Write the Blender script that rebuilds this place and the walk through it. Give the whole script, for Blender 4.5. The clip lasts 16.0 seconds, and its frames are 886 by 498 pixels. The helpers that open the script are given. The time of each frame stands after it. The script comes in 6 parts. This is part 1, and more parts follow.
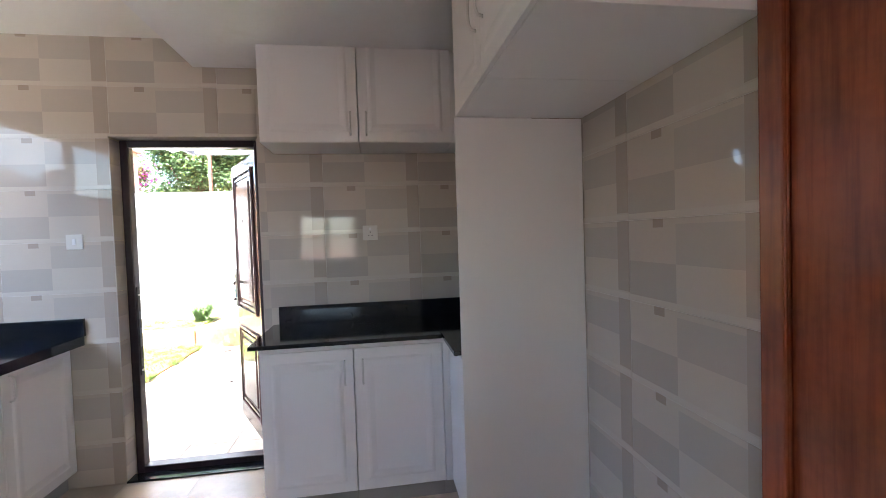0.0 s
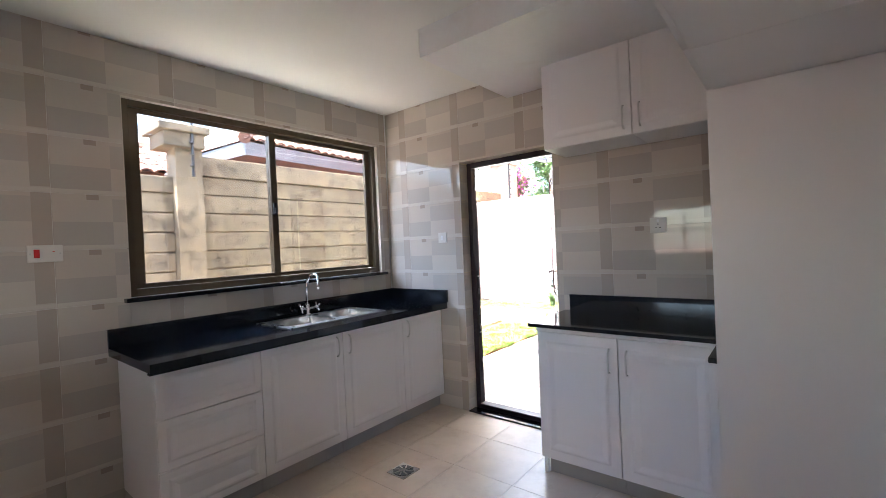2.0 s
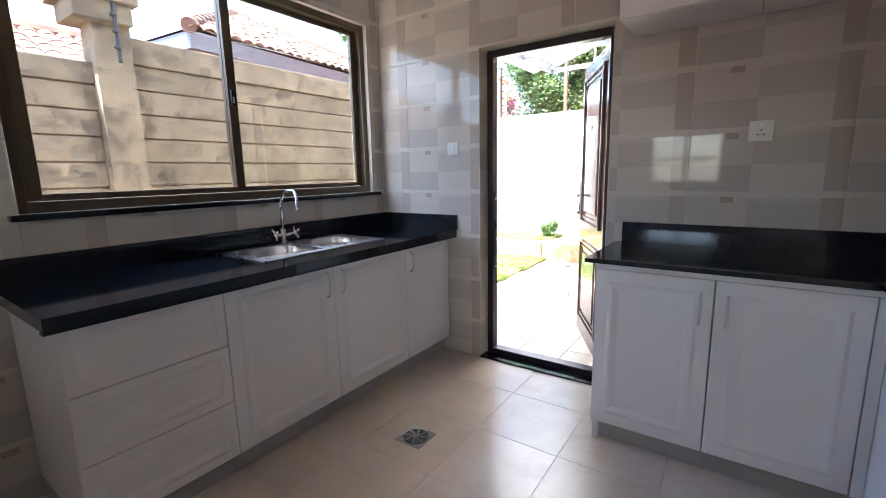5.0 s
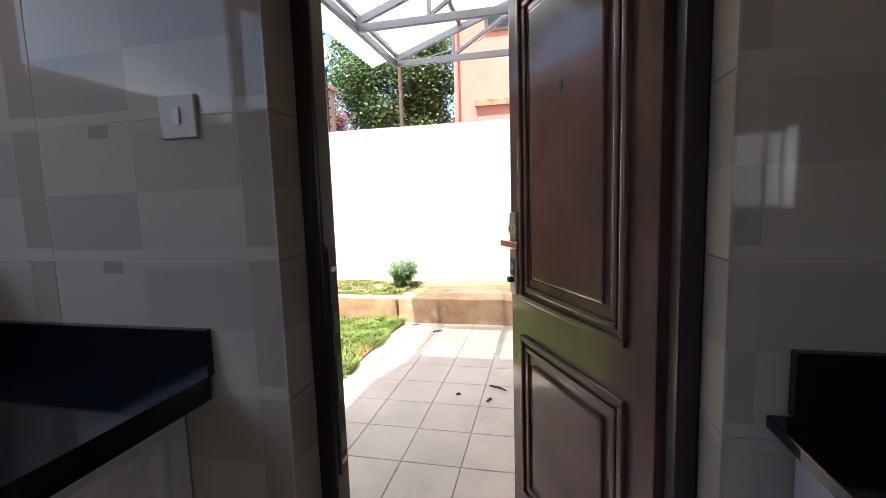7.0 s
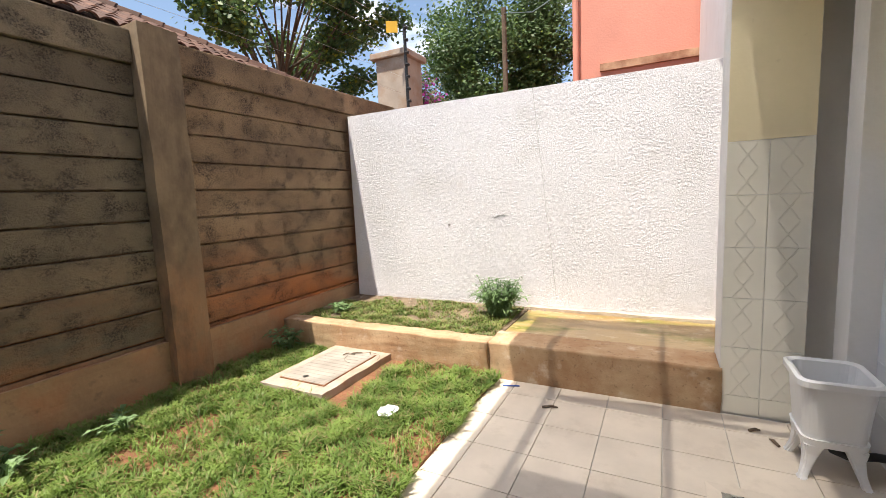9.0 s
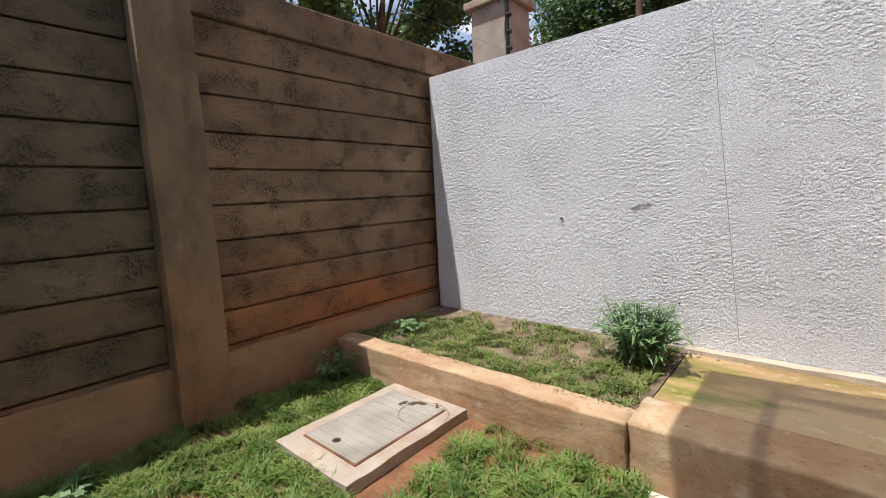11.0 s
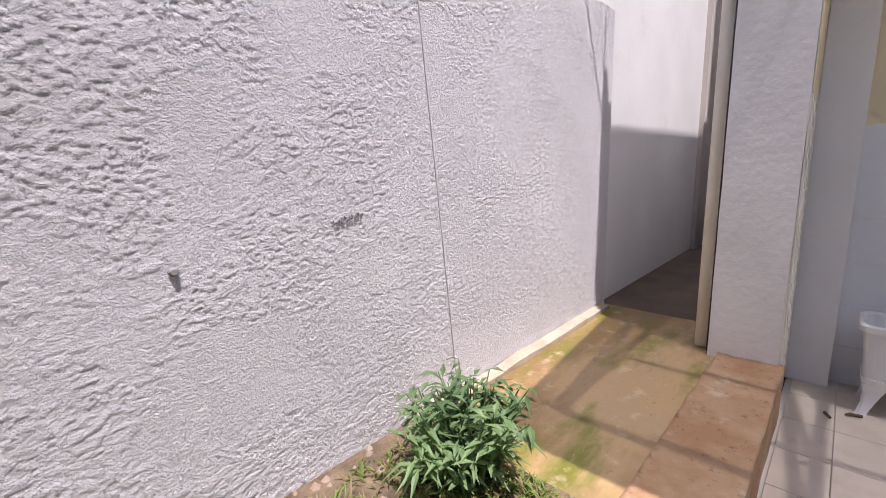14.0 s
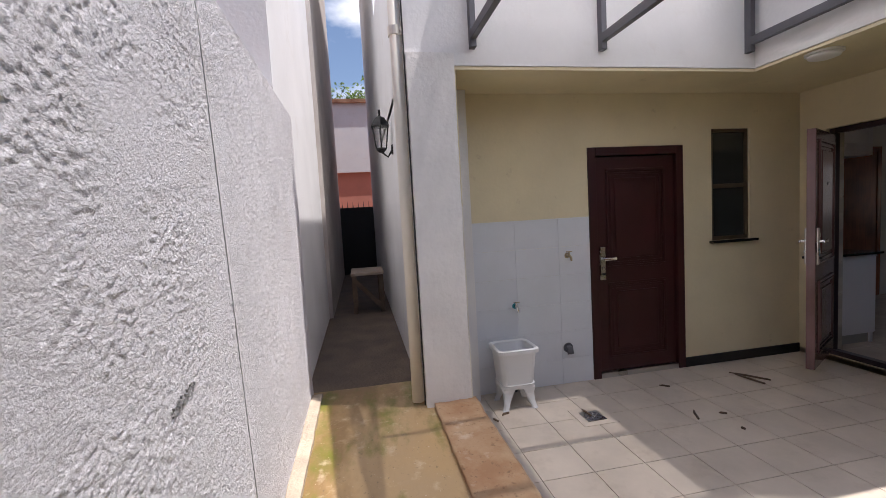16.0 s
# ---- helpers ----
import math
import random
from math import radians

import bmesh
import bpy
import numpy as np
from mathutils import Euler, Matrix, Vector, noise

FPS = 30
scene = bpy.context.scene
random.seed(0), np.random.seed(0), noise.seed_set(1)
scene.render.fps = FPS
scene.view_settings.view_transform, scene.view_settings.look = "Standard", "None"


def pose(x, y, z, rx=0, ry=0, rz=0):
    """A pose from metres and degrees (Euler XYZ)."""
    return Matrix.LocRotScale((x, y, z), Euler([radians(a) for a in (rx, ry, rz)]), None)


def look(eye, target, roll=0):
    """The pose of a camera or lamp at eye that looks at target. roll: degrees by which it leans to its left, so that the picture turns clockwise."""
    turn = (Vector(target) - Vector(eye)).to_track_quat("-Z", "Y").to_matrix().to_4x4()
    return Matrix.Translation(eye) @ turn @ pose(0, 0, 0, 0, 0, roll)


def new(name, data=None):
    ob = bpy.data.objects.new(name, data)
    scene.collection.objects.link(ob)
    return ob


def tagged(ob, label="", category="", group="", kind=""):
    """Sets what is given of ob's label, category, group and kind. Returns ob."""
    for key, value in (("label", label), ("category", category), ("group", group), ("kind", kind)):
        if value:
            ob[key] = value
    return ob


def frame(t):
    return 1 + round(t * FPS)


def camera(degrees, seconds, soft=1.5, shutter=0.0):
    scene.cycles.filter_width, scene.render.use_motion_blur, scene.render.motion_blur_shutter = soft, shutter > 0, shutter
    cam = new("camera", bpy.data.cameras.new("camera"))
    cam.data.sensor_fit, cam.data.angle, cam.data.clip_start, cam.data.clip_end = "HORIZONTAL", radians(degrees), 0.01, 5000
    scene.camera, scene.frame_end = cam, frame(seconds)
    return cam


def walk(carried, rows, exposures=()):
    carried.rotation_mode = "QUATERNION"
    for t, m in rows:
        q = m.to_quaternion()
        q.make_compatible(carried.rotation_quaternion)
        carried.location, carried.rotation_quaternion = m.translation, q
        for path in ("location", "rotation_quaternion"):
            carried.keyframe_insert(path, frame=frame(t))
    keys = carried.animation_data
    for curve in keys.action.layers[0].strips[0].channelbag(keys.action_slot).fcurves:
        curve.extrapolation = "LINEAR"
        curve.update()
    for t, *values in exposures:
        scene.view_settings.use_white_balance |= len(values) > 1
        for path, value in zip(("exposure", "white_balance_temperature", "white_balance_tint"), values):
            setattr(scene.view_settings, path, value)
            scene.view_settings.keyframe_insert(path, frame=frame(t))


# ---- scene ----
cam = camera(91.5, 16.0, soft=0.8)
PATH = [
    (0, (2.416, -2.849, 1.441), (2.717, -0.873, 1.379), -1.9),
    (0.5, (2.669, -2.849, 1.457), (2.634, -0.85, 1.405), -0.7),
    (1, (2.766, -2.879, 1.47), (2.576, -0.889, 1.409), -1.2),
    (1.5, (2.872, -2.899, 1.44), (2.111, -1.049, 1.424), -2.3),
    (2, (3.017, -2.923, 1.412), (1.759, -1.369, 1.393), -2.6),
    (2.5, (3.014, -3.014, 1.383), (1.43, -1.796, 1.303), -3.1),
    (3, (2.946, -3.132, 1.367), (1.202, -2.172, 1.173), -3.3),
    (3.5, (2.901, -3.173, 1.326), (1.118, -2.317, 1.029), -3.0),
    (4, (2.805, -3.056, 1.313), (1.176, -1.948, 0.97), -1.2),
    (4.5, (2.595, -2.812, 1.308), (1.216, -1.415, 0.928), -1.8),
    (5, (2.338, -2.555, 1.312), (1.209, -0.941, 0.966), -1.2),
    (5.2, (2.214, -2.417, 1.327), (1.197, -0.725, 1.008), -0.9),
    (7.3, (1.332, -0.519, 1.278), (0.896, 1.42, 1.061), -1.9),
    (7.5, (1.298, -0.346, 1.293), (0.78, 1.575, 1.087), -2.0),
    (8, (1.17, 0.089, 1.303), (0.433, 1.937, 1.099), -2.5),
    (8.2, (1.116, 0.244, 1.348), (0.311, 2.061, 1.119), -2.6),
    (10.3, (0.709, 1.539, 1.245), (-0.331, 3.233, 1.035), -3.3),
    (10.5, (0.63, 1.662, 1.237), (-0.543, 3.267, 1.021), -3.3),
    (11, (0.404, 1.89, 1.242), (-0.906, 3.381, 0.997), -2.8),
    (11.5, (0.041, 2.145, 1.213), (-1.258, 3.639, 0.93), -2.4),
    (12, (-0.314, 2.375, 1.15), (-1.499, 3.959, 0.853), -1.0),
    (12.5, (-0.679, 2.736, 1.085), (-1.429, 4.574, 0.838), -2.7),
    (13, (-1.046, 3.111, 1.136), (-0.912, 5.091, 0.889), -6.3),
    (13.5, (-1.254, 3.384, 1.26), (-0.376, 5.149, 0.927), -5.6),
    (14, (-1.367, 3.598, 1.287), (0.066, 4.941, 0.91), -1.9),
    (14.5, (-1.507, 3.861, 1.34), (0.379, 4.417, 0.971), -2.9),
    (15, (-1.533, 4.059, 1.398), (0.44, 4.19, 1.095), -3.1),
    (15.5, (-1.52, 4.261, 1.463), (0.462, 4.118, 1.234), -3.4),
    (16, (-1.569, 4.454, 1.503), (0.39, 4.081, 1.353), -3.3),
]
walk(cam, [(t, look(eye, target, roll)) for t, eye, target, roll in PATH],
     [(0, 4.28, 6150, 8), (2, 4.22, 6120, 8), (5.2, 3.95, 6050, 8), (6.6, 2.8, 6200, 10), (7.3, 1.75, 6600, 10), (8.2, 1.5, 7000, 10), (10.3, 0.52, 6450, 9),
      (12.5, 0.5, 6200, 15), (13.5, 0.6, 6300, 22), (16, 0.55, 6350, 16)])

# ---- world, sun, exposure ----
SUN = Vector((0.13, 0.33, -1.0)).normalized()
world = bpy.data.worlds.new("world")
scene.world = world
world.use_nodes = True
wn = world.node_tree
sky = wn.nodes.new("ShaderNodeTexSky")
sky.sky_type = 'NISHITA'
sky.sun_disc = False
sky.sun_elevation = math.asin(-SUN.z)
sky.sun_rotation = math.atan2(-SUN.x, -SUN.y)
sky_bg = wn.nodes["Background"]
# scattered white clouds
cloud_co = wn.nodes.new("ShaderNodeTexCoord")
cloud_map = wn.nodes.new("ShaderNodeMapping")
cloud_map.inputs["Scale"].default_value = (1.0, 1.0, 2.2)
cloud_n = wn.nodes.new("ShaderNodeTexNoise")
cloud_n.inputs["Scale"].default_value, cloud_n.inputs["Detail"].default_value = 3.0, 7
cloud_r = wn.nodes.new("ShaderNodeMapRange")
cloud_r.inputs["From Min"].default_value, cloud_r.inputs["From Max"].default_value = 0.55, 0.68
cloud_m = wn.nodes.new("ShaderNodeMix")
cloud_m.data_type = 'RGBA'
cloud_m.inputs["B"].default_value = (9.0, 9.2, 9.6, 1)
wn.links.new(cloud_co.outputs["Generated"], cloud_map.inputs[0])
wn.links.new(cloud_map.outputs[0], cloud_n.inputs["Vector"])
wn.links.new(cloud_n.outputs["Fac"], cloud_r.inputs["Value"])
wn.links.new(cloud_r.outputs[0], cloud_m.inputs["Factor"])
wn.links.new(sky.outputs[0], cloud_m.inputs["A"])
wn.links.new(cloud_m.outputs["Result"], sky_bg.inputs[0])
sky_bg.inputs[1].default_value = 0.10
sun_data = bpy.data.lights.new("sun", 'SUN')
sun_data.energy, sun_data.angle, sun_data.color = 4.2, radians(0.6), (1.0, 0.96, 0.90)
sun = new("sun", sun_data)
sun.matrix_world = look((0, 0, 12), Vector((0, 0, 12)) + SUN)


def opening_light(name, eye, target, w, h, power, color=(0.93, 0.97, 1.0)):
    d = bpy.data.lights.new(name, 'AREA')
    d.shape, d.size, d.size_y, d.energy, d.color = 'RECTANGLE', w, h, power, color
    ob = new(name, d)
    ob.matrix_world = look(eye, target)
    return ob


# pantry: daylight at the reflected window; hall: added fill at an unseen opening
opening_light("hall_fill", (4.6, -6.45, 1.6), (2, -4.6, 1.2), 1.0, 1.1, 1.5)
opening_light("pantry_daylight", (1.35, -6.9, 1.4), (1.35, -4, 1.0), 1.1, 1.1, 0.3)

# ---- materials ----


def material(name, color, rough=0.6, metal=0.0, vary=0.10, scale=4.0, fine=60.0, bump=0.0, bump_scale=80.0, tint=None, coat=0.0, island=0.0):
    """Principled surface with variation at a large and a fine scale, and relief."""
    m = bpy.data.materials.new(name)
    m.use_nodes = True
    nt = m.node_tree
    b = nt.nodes["Principled BSDF"]
    b.inputs["Metallic"].default_value = metal
    b.inputs["Coat Weight"].default_value = coat
    co = nt.nodes.new("ShaderNodeTexCoord")
    n1 = nt.nodes.new("ShaderNodeTexNoise")
    n1.inputs["Scale"].default_value, n1.inputs["Detail"].default_value = scale, 5
    n2 = nt.nodes.new("ShaderNodeTexNoise")
    n2.inputs["Scale"].default_value, n2.inputs["Detail"].default_value = fine, 3
    geo = nt.nodes.new("ShaderNodeNewGeometry")
    for n in (n1, n2):
        nt.links.new(geo.outputs["Position"], n.inputs["Vector"])
    mix = nt.nodes.new("ShaderNodeMix")
    mix.data_type = 'RGBA'
    mix.inputs["A"].default_value = (*[c * (1 - vary) for c in color], 1)
    mix.inputs["B"].default_value = (*(tint or [min(1, c * (1 + vary)) for c in color]), 1)
    add = nt.nodes.new("ShaderNodeMath")
    add.operation = 'MULTIPLY_ADD'
    add.inputs[1].default_value, add.inputs[2].default_value = 0.35, -0.17
    nt.links.new(n2.outputs["Fac"], add.inputs[0])
    ramp = nt.nodes.new("ShaderNodeMapRange")
    ramp.inputs["From Min"].default_value, ramp.inputs["From Max"].default_value = 0.3, 0.7
    nt.links.new(n1.outputs["Fac"], ramp.inputs["Value"])
    s = nt.nodes.new("ShaderNodeMath")
    s.operation, s.use_clamp = 'ADD', True
    nt.links.new(ramp.outputs[0], s.inputs[0])
    nt.links.new(add.outputs[0], s.inputs[1])
    nt.links.new(s.outputs[0], mix.inputs["Factor"])
    out = mix.outputs["Result"]
    if island:
        oi = nt.nodes.new("ShaderNodeObjectInfo")
        mr = nt.nodes.new("ShaderNodeMapRange")
        mr.inputs["To Min"].default_value, mr.inputs["To Max"].default_value = 1 - island, 1 + island
        nt.links.new(oi.outputs["Random"], mr.inputs["Value"])
        hsv = nt.nodes.new("ShaderNodeHueSaturation")
        nt.links.new(mr.outputs[0], hsv.inputs["Value"])
        nt.links.new(out, hsv.inputs["Color"])
        out = hsv.outputs[0]
    nt.links.new(out, b.inputs["Base Color"])
    rr = nt.nodes.new("ShaderNodeMapRange")
    rr.inputs["To Min"].default_value, rr.inputs["To Max"].default_value = max(0.02, rough * 0.85), min(1, rough * 1.15)
    nt.links.new(n1.outputs["Fac"], rr.inputs["Value"])
    nt.links.new(rr.outputs[0], b.inputs["Roughness"])
    if bump:
        n3 = nt.nodes.new("ShaderNodeTexNoise")
        n3.inputs["Scale"].default_value, n3.inputs["Detail"].default_value = bump_scale, 6
        nt.links.new(geo.outputs["Position"], n3.inputs["Vector"])
        bp = nt.nodes.new("ShaderNodeBump")
        bp.inputs["Strength"].default_value, bp.inputs["Distance"].default_value = 1.0, bump
        nt.links.new(n3.outputs["Fac"], bp.inputs["Height"])
        nt.links.new(bp.outputs[0], b.inputs["Normal"])
    return m


def wall_tile_material():
    """Printed glazed wall tile 0.6 x 0.3: patchwork of beige, grey and brown rectangles."""
    m = material("wall_tile", (0.56, 0.50, 0.435), rough=0.04, vary=0.03, scale=2.0, bump=0.00015, bump_scale=5)
    nt = m.node_tree
    b = nt.nodes["Principled BSDF"]
    b.inputs["Specular IOR Level"].default_value = 0.32
    tc = nt.nodes.new("ShaderNodeUVMap")
    sep = nt.nodes.new("ShaderNodeSeparateXYZ")
    nt.links.new(tc.outputs[0], sep.inputs[0])

    def step(sock, lo, hi):
        a = nt.nodes.new("ShaderNodeMath")
        a.operation = 'GREATER_THAN'
        a.inputs[1].default_value = lo
        c = nt.nodes.new("ShaderNodeMath")
        c.operation = 'LESS_THAN'
        c.inputs[1].default_value = hi
        nt.links.new(sock, a.inputs[0])
        nt.links.new(sock, c.inputs[0])
        p = nt.nodes.new("ShaderNodeMath")
        p.operation = 'MULTIPLY'
        nt.links.new(a.outputs[0], p.inputs[0])
        nt.links.new(c.outputs[0], p.inputs[1])
        return p.outputs[0]
    cur = b.inputs["Base Color"].links[0].from_socket
    # u0, u1, v0, v1 of the printed rectangles, then colour
    for u0, u1, v0, v1, col in ((0.0, 0.43, 0.08, 0.50, (0.470, 0.425, 0.378)), (0.43, 0.87, 0.50, 0.93, (0.495, 0.45, 0.40)),
                                (0.87, 1.0, 0.10, 1.0, (0.445, 0.385, 0.33)), (0.24, 0.33, 0.90, 1.0, (0.40, 0.335, 0.28)),
                                (0.43, 0.87, 0.08, 0.50, (0.58, 0.525, 0.46)), (0.0, 1.0, 0.0, 0.08, (0.60, 0.555, 0.49))):
        p = nt.nodes.new("ShaderNodeMath")
        p.operation = 'MULTIPLY'
        nt.links.new(step(sep.outputs[0], u0, u1), p.inputs[0])
        nt.links.new(step(sep.outputs[1], v0, v1), p.inputs[1])
        mx = nt.nodes.new("ShaderNodeMix")
        mx.data_type = 'RGBA'
        mx.inputs["B"].default_value = (*col, 1)
        nt.links.new(p.outputs[0], mx.inputs["Factor"])
        nt.links.new(cur, mx.inputs["A"])
        cur = mx.outputs["Result"]
    nt.links.new(cur, b.inputs["Base Color"])
    return m


def glass_material(name, color=(1, 1, 1), rough=0.0, through_share=0.9):
    m = bpy.data.materials.new(name)
    m.use_nodes = True
    nt = m.node_tree
    nt.nodes.remove(nt.nodes["Principled BSDF"])
    tr = nt.nodes.new("ShaderNodeBsdfTransparent")
    tr.inputs[0].default_value = (*color, 1)
    gl = nt.nodes.new("ShaderNodeBsdfGlossy")
    gl.inputs["Roughness"].default_value = max(rough, 0.01)
    mx = nt.nodes.new("ShaderNodeMixShader")
    mx.inputs[0].default_value = 1 - through_share
    nt.links.new(tr.outputs[0], mx.inputs[1])
    nt.links.new(gl.outputs[0], mx.inputs[2])
    nt.links.new(mx.outputs[0], nt.nodes["Material Output"].inputs[0])
    return m


def sheet_material():
    """Translucent corrugated roof sheet."""
    m = bpy.data.materials.new("roof_sheet")
    m.use_nodes = True
    nt = m.node_tree
    nt.nodes.remove(nt.nodes["Principled BSDF"])
    tr = nt.nodes.new("ShaderNodeBsdfTransparent")
    tr.inputs[0].default_value = (0.90, 0.91, 0.92, 1)
    tl = nt.nodes.new("ShaderNodeBsdfTranslucent")
    tl.inputs[0].default_value = (0.95, 0.95, 0.95, 1)
    mx = nt.nodes.new("ShaderNodeMixShader")
    mx.inputs[0].default_value = 0.80
    nt.links.new(tr.outputs[0], mx.inputs[1])
    nt.links.new(tl.outputs[0], mx.inputs[2])
    nt.links.new(mx.outputs[0], nt.nodes["Material Output"].inputs[0])
    return m


M_TILE = wall_tile_material()
M_LIGHT_TILE = material("plain_tile", (0.62, 0.57, 0.50), 0.14, vary=0.03)
M_DADO = material("white_dado_tile", (0.74, 0.76, 0.80), 0.25, vary=0.03)
M_CREAMTILE = material("cream_relief_tile", (0.74, 0.71, 0.63), 0.3, vary=0.04)
M_GROUT = material("grout", (0.62, 0.585, 0.54), 0.8, vary=0.05)
M_FLOOR = material("floor_tile", (0.62, 0.525, 0.435), 0.22, vary=0.09, scale=3.0, fine=18, island=0.03, bump=0.0002, bump_scale=14)
M_GRANITE = material("black_granite", (0.009, 0.0115, 0.017), 0.08, vary=0.15, scale=40, fine=220)
M_LACQUER = material("white_lacquer", (0.81, 0.785, 0.785), 0.34, vary=0.008, scale=1.2)
M_PLINTH = material("grey_plinth", (0.38, 0.36, 0.35), 0.4, vary=0.05)
M_CEIL = material("ceiling_paint", (0.80, 0.78, 0.73), 0.8, vary=0.02, scale=1.5, bump=0.0006, bump_scale=60)
M_BRONZE = material("bronze_aluminium", (0.13, 0.10, 0.068), 0.35, metal=0.6, vary=0.1)
M_GLASS = glass_material("window_glass", through_share=0.93)
M_DOOR = material("dark_steel_door", (0.165, 0.088, 0.088), 0.20, vary=0.25, scale=3, fine=90, coat=0.3, bump=0.0002, bump_scale=160)
M_FRAME = material("dark_steel_frame", (0.032, 0.019, 0.026), 0.30, vary=0.25, scale=3, fine=90)
M_PALECREAM = material("pale_cream_paint", (0.74, 0.665, 0.52), 0.78, vary=0.06, scale=2.5, fine=30, bump=0.0035, bump_scale=22)
M_REDDOOR = material("dark_red_door", (0.040, 0.007, 0.008), 0.42, vary=0.2, scale=3, fine=70)
M_WOOD = material("mahogany", (0.27, 0.060, 0.020), 0.25, vary=0.35, scale=2.5, fine=40, coat=0.4)
M_CHROME = material("chrome", (0.75, 0.75, 0.76), 0.10, metal=1.0, vary=0.03)
M_HANDLE = material("satin_silver", (0.70, 0.69, 0.68), 0.42, metal=0.55, vary=0.03)
M_STEEL = material("brushed_steel", (0.55, 0.54, 0.52), 0.28, metal=1.0, vary=0.08, fine=200)
M_PLASTIC = material("white_plastic", (0.82, 0.82, 0.82), 0.35, vary=0.02)
M_PLATE = material("ivory_plate", (0.70, 0.675, 0.63), 0.4, vary=0.03)
M_RED = material("red_plastic", (0.55, 0.02, 0.02), 0.35, vary=0.03)
M_BLACK = material("black_plastic", (0.012, 0.012, 0.013), 0.45, vary=0.2)
M_CREAM = material("cream_paint", (0.73, 0.64, 0.44), 0.75, vary=0.06, scale=2.0, fine=30, bump=0.0015, bump_scale=40)
M_WHITE_WALL = material("white_paint", (0.78, 0.77, 0.77), 0.7, vary=0.05, scale=1.4, fine=30, bump=0.002, bump_scale=35)
# white paint made darker: the passage's shade is put into this colour
M_NEIGHBOUR = material("darkened_white_paint", (0.56, 0.51, 0.47), 0.8, vary=0.1, scale=1.5, fine=30, bump=0.002, bump_scale=35)
M_ROUGHCAST = material("white_roughcast", (0.80, 0.775, 0.80), 0.85, vary=0.06, scale=1.2, fine=50, bump=0.0085, bump_scale=55)
M_COLUMN = material("rough_white_plaster", (0.77, 0.75, 0.73), 0.8, vary=0.07, scale=3, fine=30, bump=0.005, bump_scale=26)
M_MORTAR = material("mortar_fillet", (0.46, 0.38, 0.29), 0.85, vary=0.2, scale=6, fine=50, bump=0.006, bump_scale=50)
M_PASSAGE = material("dark_earth", (0.13, 0.095, 0.07), 0.8, vary=0.3, scale=4, fine=40, bump=0.008, bump_scale=40)
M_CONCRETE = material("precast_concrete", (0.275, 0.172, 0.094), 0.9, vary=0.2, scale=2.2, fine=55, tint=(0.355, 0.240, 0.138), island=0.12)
# yellower concrete copy, its colour darkened to tone down the sun on these bays
M_CONCRETE_DIMMED = material("dimmed_concrete", (0.178, 0.132, 0.080), 0.9, vary=0.2, scale=2.2, fine=55, tint=(0.240, 0.184, 0.115), island=0.12)
M_POST = material("smooth_post_concrete", (0.205, 0.138, 0.080), 0.9, vary=0.25, scale=2.0, fine=45, bump=0.003, bump_scale=35, tint=(0.29, 0.205, 0.122), island=0.08)
M_FOOTING = material("smooth_footing_render", (0.28, 0.165, 0.092), 0.9, vary=0.2, scale=2.0, fine=40, bump=0.003, bump_scale=30, tint=(0.42, 0.25, 0.135))
M_KERB = material("stained_concrete", (0.50, 0.30, 0.165), 0.85, vary=0.25, scale=3, fine=35, bump=0.0025, bump_scale=60, tint=(0.50, 0.36, 0.22))
M_SLAB = material("wet_mossy_screed", (0.52, 0.365, 0.20), 0.42, vary=0.2, scale=2.2, fine=22, tint=(0.47, 0.31, 0.14), bump=0.002, bump_scale=20)
M_MANHOLE = material("manhole_concrete", (0.38, 0.31, 0.25), 0.85, vary=0.15, scale=5, fine=60, bump=0.002, bump_scale=60)
M_LID = material("grey_lid_concrete", (0.30, 0.265, 0.225), 0.85, vary=0.2, scale=6, fine=70, bump=0.002, bump_scale=70)
# neutral grey for the unseen slab that sets the bounce light
M_BOUNCE_SLAB = material("neutral_bounce_grey", (0.165, 0.140, 0.115), 0.9, vary=0.2, scale=3, fine=50, bump=0.003, bump_scale=50)
M_YTILE = material("yard_tile", (0.62, 0.535, 0.445), 0.35, vary=0.10, scale=3, fine=30, island=0.05, bump=0.0004, bump_scale=40)
M_SOIL = material("red_soil", (0.20, 0.085, 0.04), 0.95, vary=0.4, scale=6, fine=50, bump=0.012, bump_scale=40)
M_BEDSOIL = material("dry_bed_soil", (0.12, 0.08, 0.048), 0.95, vary=0.4, scale=9, fine=60, bump=0.015, bump_scale=50, tint=(0.25, 0.18, 0.115))
M_GRAY = material("grey_steel_paint", (0.11, 0.11, 0.125), 0.45, metal=0.2, vary=0.1)
M_SHEET = sheet_material()
M_PINK = material("pink_render", (0.62, 0.26, 0.19), 0.85, vary=0.08, scale=1.5, fine=25, bump=0.003, bump_scale=30)
M_TERRACOTTA = material("terracotta", (0.36, 0.14, 0.07), 0.8, vary=0.35, scale=4, fine=30, tint=(0.55, 0.33, 0.20))
M_PVC = material("painted_pvc", (0.74, 0.70, 0.62), 0.45, vary=0.05)
M_BARK = material("bark", (0.13, 0.09, 0.06), 0.95, vary=0.3, scale=8, bump=0.01, bump_scale=30)


